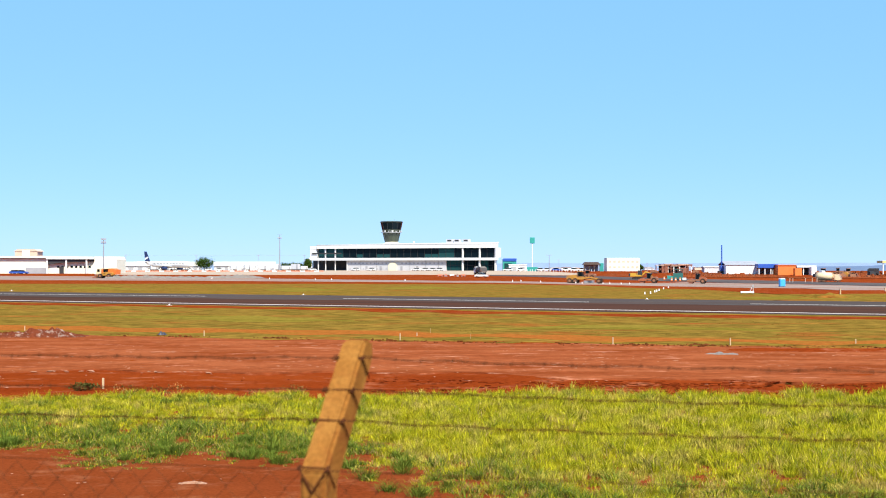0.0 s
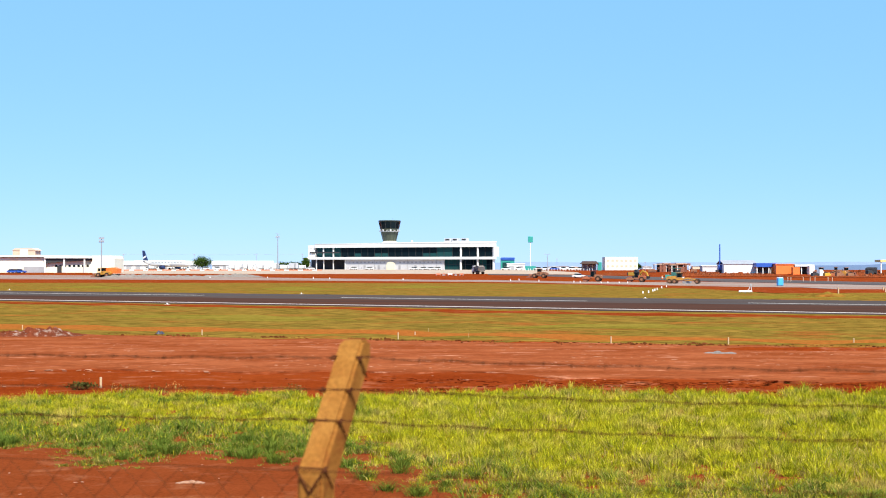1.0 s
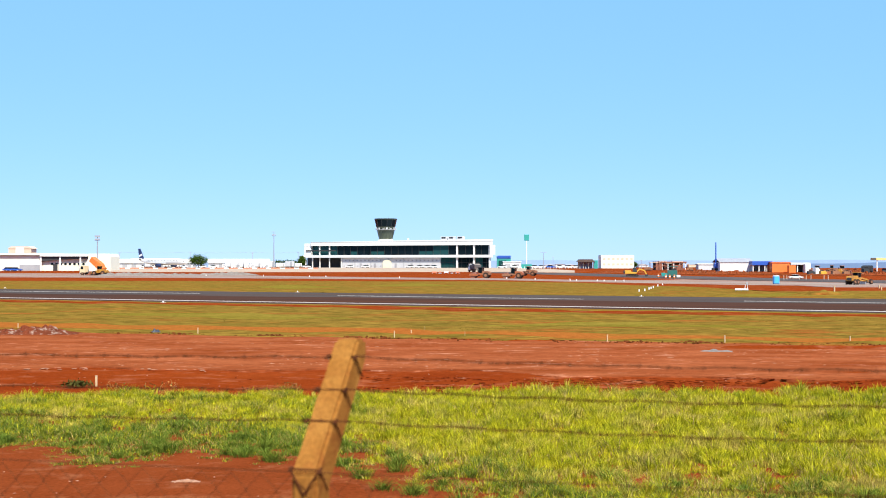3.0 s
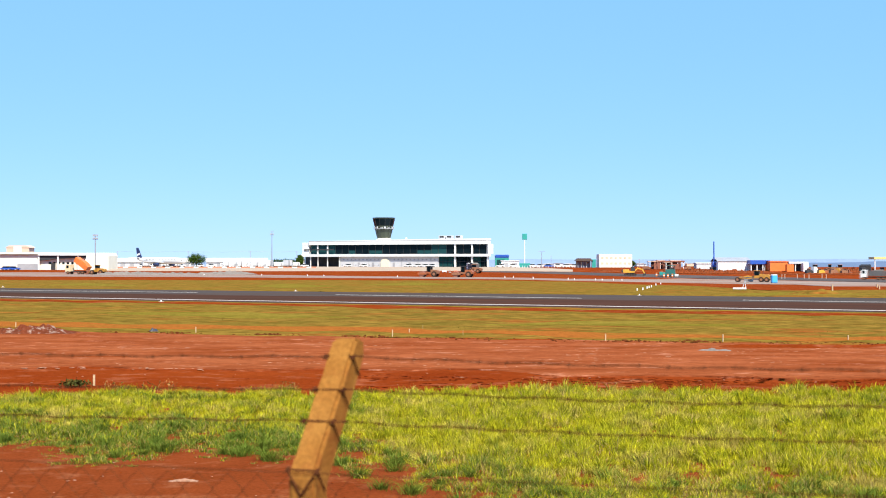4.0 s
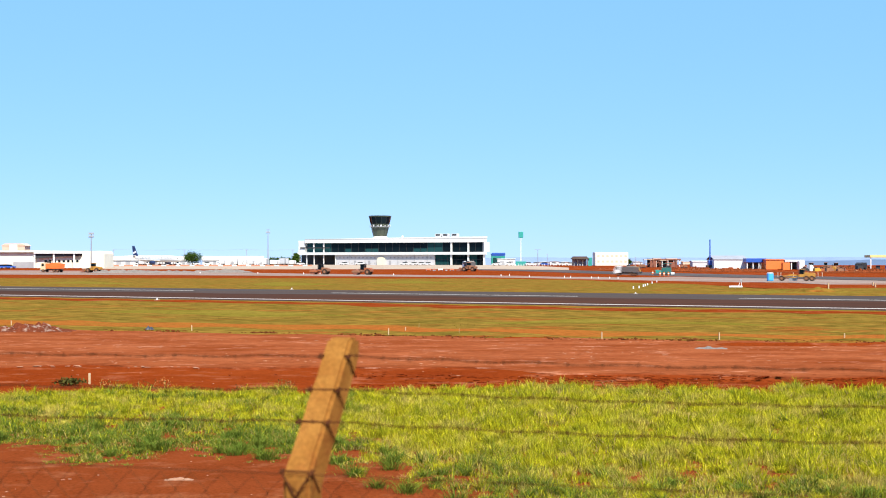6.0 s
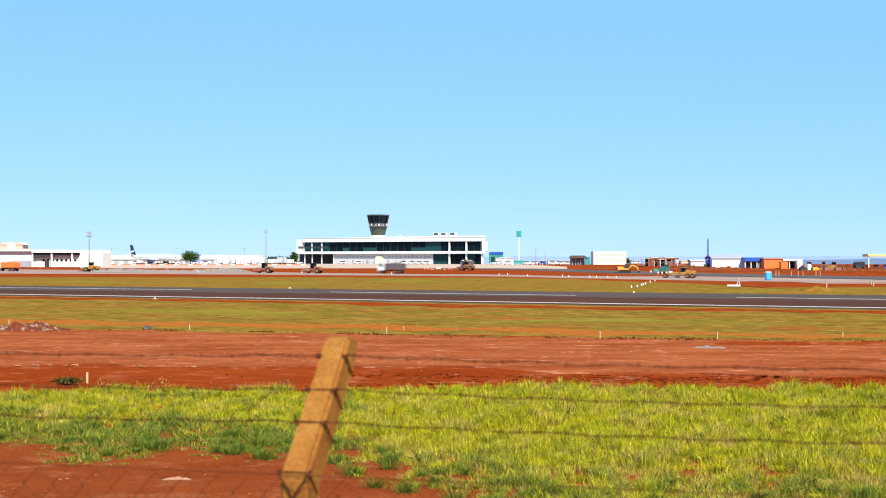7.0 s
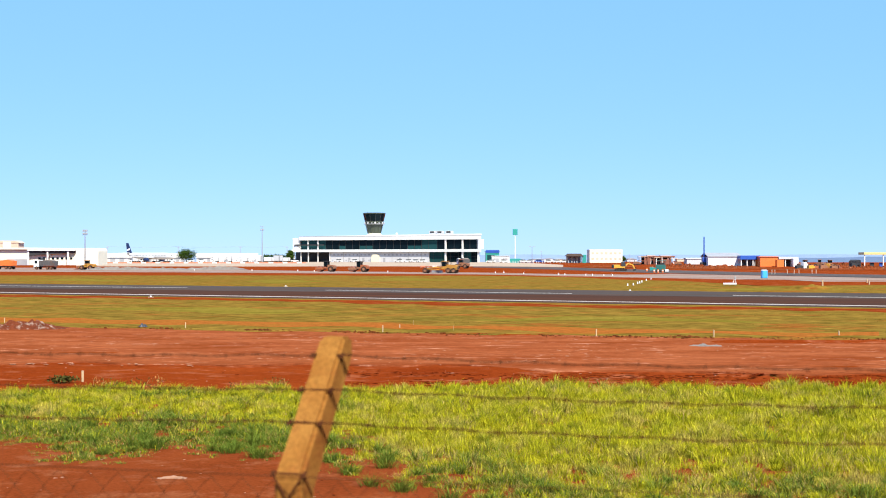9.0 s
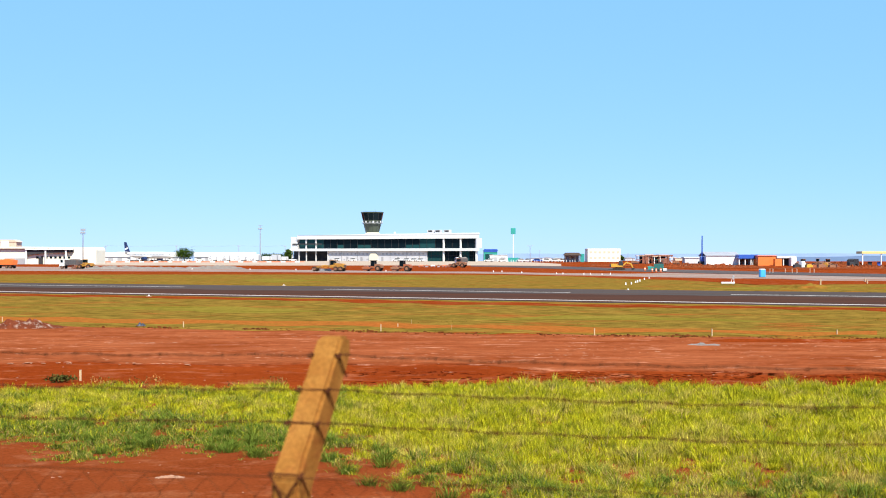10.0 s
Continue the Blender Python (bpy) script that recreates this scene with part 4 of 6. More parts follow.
def leafy_tree(x, y, w, h, seed, label):
    """A trunk with limbs and a crown of leaf clumps."""
    rng = np.random.default_rng(seed)
    t = thing("tree", label, "tree", at=on(x, y))
    bm = tube((0, 0, 0), (0.1, 0, h * 0.4), 0.28, 0.18, 8)
    for k in range(7):
        a = k * 0.9 + seed
        tube((0.1, 0, h * (0.25 + 0.03 * k)), (w * 0.34 * math.cos(a), w * 0.34 * math.sin(a), h * (0.5 + 0.05 * k)), 0.11, 0.03, 6, bm=bm)
    part("trunk", bm, "bark", t)
    vs, fs = [], []
    for c in range(46):
        a, b = rng.uniform(0, 6.283), rng.uniform(-0.6, 1.0)
        rad = math.sqrt(max(0.05, 1 - b * b)) * rng.uniform(0.3, 1.0)
        cen = np.array([w * 0.43 * rad * math.cos(a), w * 0.43 * rad * math.sin(a), h * 0.56 + h * 0.36 * b])
        size = rng.uniform(0.5, 1.0) * w * 0.13
        for _ in range(90):
            p = cen + rng.normal(0, 1, 3) * size * np.array([1, 1, 0.75])
            u, v = rng.normal(0, 1, 3), rng.normal(0, 1, 3)
            u, v = u / np.linalg.norm(u) * 0.22, v / np.linalg.norm(v) * 0.14
            n = len(vs)
            vs += [p - u, p + v, p + u, p - v]
            fs.append((n, n + 1, n + 2, n + 3))
    me = bpy.data.meshes.new("crown")
    me.from_pydata([tuple(v) for v in vs], [], fs)
    me.materials.append(M["leaf"])
    ob = new("crown", me)
    ob.parent = t
    ob["kind"] = "stuff"


def build_airliner():
    a = thing("airliner", "white twin-engine airliner with a dark blue fin, parked", "aircraft", at=on(-128.51, 640.0, -38))
    prof = [(-16.5, 0.25, 3.9), (-15, 0.6, 3.7), (-11, 1.25, 3.25), (-6, 1.5, 3.0), (9, 1.5, 3.0), (13, 1.35, 2.9), (15.2, 0.9, 2.7), (16.3, 0.3, 2.55)]
    bm = bmesh.new()
    rs = [[bm.verts.new((x, r * math.cos(2 * math.pi * i / 20), zc + r * math.sin(2 * math.pi * i / 20))) for i in range(20)] for x, r, zc in prof]
    for p, q in zip(rs, rs[1:]):
        for i in range(20):
            bm.faces.new((p[i], p[(i + 1) % 20], q[(i + 1) % 20], q[i]))
    bm.faces.new(rs[0])
    bm.faces.new(rs[-1][::-1])
    fus = part("fuselage", bm, "white", a, smooth=True)
    for i in range(22):
        x = -9.5 + i * 1.0
        part("cabin_window", box(x, x + 0.3, -1.56, -1.44, 3.35, 3.7), "dark", fus)
    part("cockpit_window", box(14.3, 15.0, -0.95, 0.95, 3.05, 3.45), "dark", fus)
    part("fin", prism([(-16.4, 4.0), (-13.2, 4.4), (-15.8, 9.0), (-17.2, 9.0)], -0.16, 0.16), "navy", a, "dark blue tail fin")
    part("fin_stripe", prism([(-16.45, 5.2), (-14.2, 6.0), (-14.6, 6.7), (-16.6, 6.0)], -0.19, 0.19), "white", a, "white stripe on the fin")
    for s in (-1, 1):
        bm = bmesh.new()
        for z in (2.35, 2.1):
            for x, y in ((3.5, 1.2), (-2.5, 1.2), (-4.0, 14), (-2.6, 14)):
                bm.verts.new((x, s * y, z + (0.9 if y > 5 else 0)))
        bm.verts.ensure_lookup_table()
        v = bm.verts
        for f in ((0, 1, 2, 3), (4, 5, 6, 7), (0, 1, 5, 4), (1, 2, 6, 5), (2, 3, 7, 6), (3, 0, 4, 7)):
            bm.faces.new([v[i] for i in f])
        part("wing", bm, "pale_wall", a)
        bm = rings([(0.55, 0), (0.8, 0.5), (0.8, 2.2), (0.45, 3.4)], 16)
        bmesh.ops.transform(bm, matrix=Matrix.Translation((3.6, s * 4.6, 1.35)) @ Matrix.Rotation(-math.pi / 2, 4, "Y"), verts=bm.verts)
        part("engine", bm, "navy", a, "dark blue engine nacelle")
        part("tailplane", box(-16.6, -14.2, s * 0.3, s * 5.2, 4.35, 4.55), "white", a)
        for x, y in ((-1.0, 2.4),):
            part("landing_gear", tube((x, s * y, 0.45), (x, s * y, 2.2), 0.1, n=6), "steel", a)
            part("tyre", tube((x, s * y - 0.2, 0.48), (x, s * y + 0.2, 0.48), 0.48, n=14), "rubber", a)
    part("landing_gear", tube((12.5, 0, 0.35), (12.5, 0, 2.0), 0.09, n=6), "steel", a)
    part("tyre", tube((12.5, -0.2, 0.35), (12.5, 0.2, 0.35), 0.35, n=14), "rubber", a)


def build_buildings():
    build_hangar()
    for label, x, w, doors in (("long low white hall behind the airliner", -150.19, 41.76, 9), ("long low white hall with dark doors", -105.98, 31.10, 7)):
        hall = shed("long_hall", label, x, w, 720.0, 2.59, "pale_wall", "white", doors=doors, pitch=0.3)
        part("fascia", box(-w / 2 - 0.3, w / 2 + 0.3, -0.6, -0.1, 2.30, 4.46), "white", hall)
    # frames and crates under the hall
    rnd = random.Random(3)
    for i in range(15):
        x = rnd.uniform(-111.41, -79.73)
        w, h = rnd.uniform(1.0, 2.4), rnd.uniform(1.0, 3.2)
        f = thing("steel_frame", "white steel truss frame stacked on the apron", "steel frame", "stacked frames", at=on(x, 660.0 + rnd.uniform(-4, 4), rnd.uniform(-20, 20)))
        part("leg", tube((-w / 2, 0, 0), (-w / 2 + rnd.uniform(-0.3, 0.3), 0, h), 0.13, n=6), "white", f)
        part("leg", tube((w / 2, 0, 0), (w / 2 + rnd.uniform(-0.3, 0.3), 0, h), 0.13, n=6), "white", f)
        part("brace", tube((-w / 2, 0, 0.2), (w / 2, 0, h - 0.2), 0.11, n=6), "white", f)
        part("beam", tube((-w / 2 - 0.3, 0, h), (w / 2 + 0.3, 0, h), 0.15, n=6), "white", f)
        part("panel", box(-w / 2, w / 2, 0.3, 0.5, 0, h * rnd.uniform(0.3, 0.7)), rnd.choice(("white", "pale_wall", "grey")), f)
    # beside the terminal
    k = shed("service_kiosk", "teal and blue service kiosk beside the terminal", 27.88, 6.62, 690.0, 5.24, "green", "blue", depth=6, pitch=0.2)
    part("sign_band", box(-3.2, 3.3, -0.2, -0.02, 4.6, 6.0), "blue", k)
    part("glazing", box(-2.6, 1.2, -0.1, -0.02, 0.2, 3.6), "teal_glass", k)
    shed("annex", "small white annex with a flat roof", 30.49, 8.18, 660.0, 2.90, "white", "white", depth=5, pitch=0.1, doors=2)
    p = thing("kiosk_shelter", "brown-roofed open shelter with a green panel", "shelter", at=on(61.01, 620.0))
    part("roof", prism([(-4.0, 2.9), (4.0, 2.9), (2.8, 4.1), (-2.8, 4.1)], -0.5, 5), "brown", p)
    for x in (-3.2, -1.1, 1.1, 3.2):
        part("post", box(x - 0.15, x + 0.15, -0.2, 0.1, 0, 2.9), "brown", p)
    part("back_wall", box(-3.2, 3.2, 4, 4.2, 0, 2.9), "grey", p)
    part("panel", box(3.5, 5.2, 0, 0.2, 0, 3.6), "green", p, "teal green panel")
    depot = shed("white_depot", "plain cream-white depot with small windows", 77.31, 14.85, 640.0, 5.76, "warm_white", "warm_white", depth=12, pitch=0.1, over=0.02)
    for row in (1.4, 3.9):
        for i in range(7):
            part("shutter", box(-6.6 + i * 2.05, -5.5 + i * 2.05, -0.06, 0.0, row, row + 0.9), "beige", depot, "closed beige shutter")
    b = canopy("open_shed", "unfinished red-brown open shed", 88.82, 12.32, 560.0, 3.36, "rust", 0.6, 6, back="dark", category="shed")
    part("brick_wall", box(-6.0, -3.5, 0.1, 0.6, 0, 2.6), "rust", b)
    part("brick_wall", box(1.5, 4.5, 0.2, 0.7, 0, 2.0), "rust", b)
    shed("pale_store", "small pale store building", 103.15, 6.94, 560.0, 2.2, "pale_wall", "white", depth=6, pitch=0.2)
    shed("warehouse", "white warehouse with a grey sloping roof", 108.54, 12.30, 530.0, 3.39, "white", "grey", depth=14, pitch=1.4)
    canopy("blue_canopy", "blue-fascia workshop canopy on white posts", 117.08, 7.35, 525.0, 3.99, "blue", 1.5, 4, back="grey")
    v = shed("orange_store", "bright orange container store", 122.82, 6.45, 520.0, 3.54, "orange", "orange", depth=8, pitch=0.1)
    part("rib", box(2.6, 2.8, -0.08, 0, 0.1, 3.4), "orange", v)
    shed("orange_container", "orange shipping container beside the store", 125.87, 2.47, 515.0, 2.47, "orange", "orange", depth=3, pitch=0.05, over=0.02)
    canopy("white_canopy", "pale grey flat canopy with white end wall", 130.10, 7.28, 520.0, 3.54, "pale_wall", 0.8, 4, back="dark")
    shed("end_block", "small white block under the canopy", 132.04, 1.86, 517.0, 2.90, "white", "white", depth=3, pitch=0.05, over=0.02)
    s = canopy("fuel_station", "fuel station canopy with a pale yellow fascia", 161.98, 14.28, 510.0, 5.51, "fascia_yellow", 0.9, 3, depth=7, back=None)
    part("pump_block", box(-4, -2.6, 3, 3.6, 0, 1.7, 0.05), "dark", s)
    part("pump_block", box(-0.6, 1.0, 3, 3.6, 0, 1.7, 0.05), "blue", s)


def build_masts():
    floodlight_mast(-123.70, 500.0, 13.20, "tall steel floodlight mast beside the shed")
    floodlight_mast(-75.89, 620.0, 16.12, "slim steel floodlight mast by the hall", lamps=3)
    m = thing("sign_totem", "white pole with a teal sign box on top", "sign totem", at=on(36.10, 640.0))
    part("pole", tube((0, 0, 0), (0, 0, 12.80), 0.22, 0.18, 10), "white", m)
    part("sign_box", box(-1.1, 1.1, -0.4, 0.4, 12.54, 15.36, 0.15), "green", m, "rounded teal sign box")
    part("base_panel", box(-2.4, 2.4, -0.3, 0.3, 0, 1.9, 0.05), "green", m)
    l = thing("street_lamp", "slim street lamp with a double arm", "street lamp", at=on(41.04, 600.0))
    part("pole", tube((0, 0, 0), (0, 0, 6.96), 0.16, 0.1, 8), "steel", l)
    for s in (-1, 1):
        part("arm", tube((0, 0, 6.84), (s * 0.9, 0, 7.08), 0.06, n=6), "steel", l)
        part("lamp_head", box(s * 0.6, s * 1.3, -0.2, 0.2, 6.96, 7.15, 0.03), "grey", l)
    for brg, y, h in ((1128, 600, 15), (972, 640, 20), (1181, 640, 14)):
        q = thing("street_lamp", "thin grey lamp pole", "street lamp", at=on((brg - 784) / 2500 * y, y))
        part("pole", tube((0, 0, 0), (0, 0, h * y / 2500), 0.1, 0.07, 6), "steel", q)
        part("lamp_head", box(-0.5, 0.3, -0.12, 0.12, h * y / 2500 - 0.1, h * y / 2500 + 0.1), "grey", q)
    c = thing("blue_crane", "blue lattice crane mast with a short jib", "crane", at=on(101.76, 535.0))
    hgt = 10.91
    for dx, dy in ((-0.2, -0.2), (0.2, -0.2), (0.2, 0.2), (-0.2, 0.2)):
        part("mast_leg", tube((dx, dy, 0), (dx * 0.6, dy * 0.6, hgt), 0.09, n=6), "blue", c)
    for i in range(12):
        z = hgt * i / 12
        part("lattice", tube((-0.17, -0.17, z), (0.17, -0.17, z + hgt / 12), 0.06, n=5), "blue", c)
    part("cab", box(-0.6, 1.5, -0.8, 0.8, 1.2, 3.0, 0.1), "blue", c)
    part("jib", tube((0.3, 0, 2.2), (1.3, 0, 4.28), 0.16, 0.1, 8), "blue", c)
    part("chassis", box(-1.4, 2.4, -1.1, 1.1, 0.35, 1.2, 0.08), "dark", c)
    # power line
    poles = []
    for brg in (205, 330, 440, 522):
        q = thing("power_pole", "thin grey power pole with a cross arm", "power pole", "power line poles", at=on((brg - 784) / 2500 * 760, 760.0))
        part("pole", tube((0, 0, 0), (0, 0, 8.6), 0.14, 0.1, 6), "grey", q)
        part("cross_arm", box(-0.9, 0.9, -0.08, 0.08, 8.1, 8.3), "grey", q)
        poles.append((brg - 784) / 2500 * 760)
    for a, b in zip(poles, poles[1:]):
        bm = bmesh.new()
        for i in range(8):
            f, g = i / 8, (i + 1) / 8
            tube((a + (b - a) * f, 760, 1.4 + 8.3 - 2.2 * f * (1 - f)), (a + (b - a) * g, 760, 1.4 + 8.3 - 2.2 * g * (1 - g)), 0.035, n=4, bm=bm)
        tagged(part("power_cable", bm, "grey"), "sagging power cable between poles", "power cable", "power line cables")


build_buildings()
build_masts()
build_airliner()
leafy_tree(-112.64, 640.0, 8.6, 6.1, 3, "round dark green tree by the hall")
leafy_tree(-72.47, 705.0, 3.95, 5.92, 5, "small dark tree at the terminal's west end")
leafy_tree(92.68, 700.0, 3.36, 2.52, 8, "low bush behind the depot")


# ---- machines; each faces its own +x and stands on z = 0 ----
def wheel(parent, x, y, r, w):
    a = part("wheel", tube((x, y - w / 2, r), (x, y + w / 2, r), r, n=16), "rubber", parent)
    s = -1 if y < 0 else 1
    part("rim", tube((x, y + s * w * 0.5, r), (x, y + s * (w * 0.5 + 0.04), r), r * 0.5, n=12), "mud", a)
    return a


def dump_truck(name, label, cab, bed):
    t = thing(name, label, "dump truck")
    part("chassis", box(-3.6, 3.6, -0.5, 0.5, 0.75, 1.05, 0.03), "dark", t)
    c = part("cab", prism([(2.0, 0.9), (3.75, 0.8), (3.8, 1.9), (3.45, 3.0), (2.0, 3.05)], -1.2, 1.2), cab, t)
    part("windscreen", prism([(3.80, 1.98), (3.50, 2.9), (3.53, 2.9), (3.84, 1.98)], -1.0, 1.0), "glass", c)
    for s in (-1, 1):
        part("side_window", box(2.5, 3.35, s * 1.2, s * 1.23, 1.95, 2.8), "glass", c)
        part("headlight", box(3.76, 3.82, s * 0.75 - 0.2, s * 0.75 + 0.2, 1.05, 1.3), "white", c)
    part("bumper", box(3.7, 3.95, -1.2, 1.2, 0.5, 0.85, 0.04), "grey", t)
    bm = prism([(0.0, 0.15), (5.2, 0.15), (5.3, 1.75), (4.2, 1.75), (-0.15, 1.65)], -1.25, 1.25)
    b = part("dump_bed", bm, bed, t)
    b.location = (-3.5, 0, 1.05)
    for i in range(6):
        x = 0.3 + i * 0.9
        for s in (-1, 1):
            part("bed_rib", box(x - 0.06, x + 0.06, s * 1.25, s * 1.33, 0.15, 1.6), bed, b)
    part("load", prism([(0.2, 1.6), (4.2, 1.7), (3.0, 2.0), (1.4, 2.05)], -1.1, 1.1), "gravel_dark" if bed == "bed_grey" else bed, b)
    for x in (2.8, -1.2, -2.5):
        for s in (-1, 1):
            wheel(t, x, s * 1.02, 0.52, 0.36)
    return t, b


def road_roller(label, body, hood):
    t = thing("road_roller", label, "road roller", "road rollers")
    part("drum", tube((1.9, -1.05, 0.78), (1.9, 1.05, 0.78), 0.78, n=24), "rust", t, "dusty steel drum")
    part("drum_frame", box(1.0, 2.9, -1.2, -1.06, 0.6, 1.15, 0.04), body, t)
    part("drum_frame", box(1.0, 2.9, 1.06, 1.2, 0.6, 1.15, 0.04), body, t)
    part("drum_yoke", box(0.6, 1.1, -1.2, 1.2, 0.6, 1.2, 0.05), body, t)
    part("engine_hood", prism([(-2.6, 0.9), (-0.6, 0.9), (-0.6, 1.95), (-2.2, 1.85), (-2.65, 1.5)], -0.85, 0.85), hood, t)
    c = part("cab_floor", box(-0.7, 0.6, -0.8, 0.8, 0.9, 1.3, 0.03), body, t)
    for x in (-0.6, 0.5):
        for s in (-0.72, 0.72):
            part("cab_post", tube((x, s, 1.3), (x, s, 2.8), 0.06, n=6), "dark", c)
    part("cab_roof", box(-0.85, 0.75, -0.9, 0.9, 2.8, 2.95, 0.04), "dark", t)
    part("seat", box(-0.4, 0.1, -0.3, 0.3, 1.3, 1.9, 0.05), "dark", t)
    part("cab_glass", box(-0.55, 0.45, -0.7, 0.7, 1.4, 2.78), "glass", t)
    for s in (-1, 1):
        wheel(t, -1.6, s * 0.85, 0.78, 0.5)
    return t


def motor_grader():
    t = thing("motor_grader", "dusty yellow motor grader with a long front frame", "motor grader")
    part("engine_housing", prism([(-4.2, 0.9), (-1.5, 0.9), (-1.5, 2.2), (-3.9, 2.1), (-4.25, 1.7)], -0.85, 0.85), "yellow", t)
    part("grille", box(-4.3, -4.24, -0.6, 0.6, 1.05, 1.75), "dark", t)
    part("front_frame", prism([(-0.3, 1.5), (1.5, 1.75), (4.2, 1.3), (4.3, 0.9), (3.9, 0.95), (1.5, 1.4), (-0.3, 1.1)], -0.18, 0.18), "yellow", t, "arched front frame")
    c = part("cab", box(-1.5, -0.1, -0.75, 0.75, 1.0, 1.75, 0.04), "yellow", t)
    part("cab_glass", box(-1.4, -0.2, -0.68, 0.68, 1.75, 2.9), "glass", c)
    for x in (-1.44, -0.16):
        for s in (-0.7, 0.7):
            part("cab_post", box(x - 0.06, x + 0.06, s - 0.06, s + 0.06, 1.75, 2.92), "dark", c)
    part("cab_roof", box(-1.6, 0.0, -0.82, 0.82, 2.92, 3.08, 0.04), "yellow", t)
    bm = box(-1.9, 1.9, -0.07, 0.07, 0.1, 0.75, m=Matrix.Translation((1.3, 0, 0)) @ Matrix.Rotation(radians(62), 4, "Z"))
    part("blade", bm, "steel", t)
    part("blade_circle", tube((1.2, 0, 0.85), (1.2, 0, 1.0), 0.75, n=20), "yellow", t)
    part("draw_bar", tube((1.2, 0, 0.95), (4.1, 0, 0.95), 0.1, n=6), "yellow", t)
    for x in (-3.4, -2.0):
        for s in (-1, 1):
            wheel(t, x, s * 1.0, 0.68, 0.4)
    for s in (-1, 1):
        wheel(t, 4.1, s * 1.0, 0.66, 0.38)
    part("front_axle", tube((4.1, -1, 0.66), (4.1, 1, 0.66), 0.12, n=8), "yellow", t)
    part("exhaust", tube((-2.6, 0.4, 2.1), (-2.6, 0.4, 2.9), 0.06, n=6), "dark", t)
    return t


def excavator():
    t = thing("excavator", "yellow crawler excavator with its arm reaching down", "excavator")
    for s in (-1, 1):
        tr = part("crawler_track", prism([(-1.7, 0.0), (1.7, 0.0), (2.05, 0.35), (1.8, 0.8), (-1.8, 0.8), (-2.05, 0.35)], s * 0.75, s * 1.35), "rubber", t)
        for i in range(4):
            x = -1.4 + i * 0.93
            part("track_roller", tube((x, s * 1.34, 0.35), (x, s * 1.4, 0.35), 0.25, n=10), "dark", tr)
    part("undercarriage", box(-1.2, 1.2, -0.8, 0.8, 0.5, 0.95), "dark", t)
    up = part("upper_body", prism([(-2.4, 1.0), (1.3, 1.0), (1.3, 1.5), (-0.4, 1.6), (-0.5, 2.1), (-2.4, 2.1), (-2.6, 1.7)], -1.2, 1.2), "bright_yellow", t)
    part("cab", prism([(0.1, 1.5), (1.5, 1.5), (1.45, 2.4), (1.0, 3.0), (0.1, 3.0)], -1.2, -0.2), "dark", up)
    part("counterweight", box(-2.9, -2.3, -1.2, 1.2, 1.0, 2.0, 0.1), "dark", up)
    part("boom", prism([(0.9, 1.3), (1.3, 1.2), (2.5, 2.3), (3.9, 1.9), (4.0, 2.25), (2.4, 2.75)], 0.1, 0.5), "bright_yellow", up)
    part("stick", prism([(3.6, 2.3), (4.2, 2.2), (4.9, 0.7), (4.6, 0.6)], 0.15, 0.45), "bright_yellow", up)
    part("bucket", prism([(4.5, 0.8), (5.2, 0.8), (5.1, 0.2), (4.4, 0.0), (4.1, 0.4)], -0.2, 0.8), "dark", up)
    part("hydraulic_ram", tube((1.2, 0.3, 1.4), (2.4, 0.3, 2.3), 0.09, n=8), "steel", up)
    return t, up


def wheel_loader(name, label, paint):
    t = thing(name, label, "wheel loader")
    part("rear_body", prism([(-3.0, 0.9), (-0.6, 0.9), (-0.6, 2.0), (-2.7, 1.8), (-3.05, 1.5)], -0.9, 0.9), paint, t)
    part("front_body", box(-0.4, 1.2, -0.55, 0.55, 0.8, 1.5, 0.06), paint, t)
    c = part("cab", box(-0.9, 0.3, -0.7, 0.7, 1.5, 1.95, 0.04), paint, t)
    part("cab_glass", box(-0.82, 0.22, -0.64, 0.64, 1.95, 2.85), "glass", c)
    part("cab_roof", box(-0.98, 0.38, -0.76, 0.76, 2.85, 3.02, 0.05), paint, t)
    for s in (-1, 1):
        part("lift_arm", prism([(0.5, 1.3), (0.8, 1.6), (2.8, 0.75), (2.7, 0.45)], s * 0.5 - 0.1, s * 0.5 + 0.1), paint, t)
        wheel(t, -1.9, s * 0.95, 0.72, 0.5)
        wheel(t, 1.1, s * 0.95, 0.72, 0.5)
    part("bucket", prism([(2.5, 0.15), (3.8, 0.1), (3.85, 0.2), (2.9, 0.55), (2.75, 1.25), (2.45, 1.1)], -1.25, 1.25), "rust", t)
    return t


def small_car(name, label, paint, group=""):
    t = thing(name, label, "car", group)
    body = prism([(-2.05, 0.35), (2.05, 0.35), (2.1, 0.75), (1.2, 0.95), (-1.9, 1.0), (-2.1, 0.8)], -0.85, 0.85)
    part("body", body, paint, t)
    cabin = part("cabin", prism([(-1.6, 0.97), (1.0, 0.95), (0.35, 1.45), (-1.2, 1.48)], -0.72, 0.72), "glass", t)
    part("roof", box(-1.15, 0.3, -0.7, 0.7, 1.47, 1.54, 0.03), paint, cabin)
    for x in (-1.3, 1.3):
        for s in (-1, 1):
            wheel(t, x, s * 0.78, 0.32, 0.2)
    return t


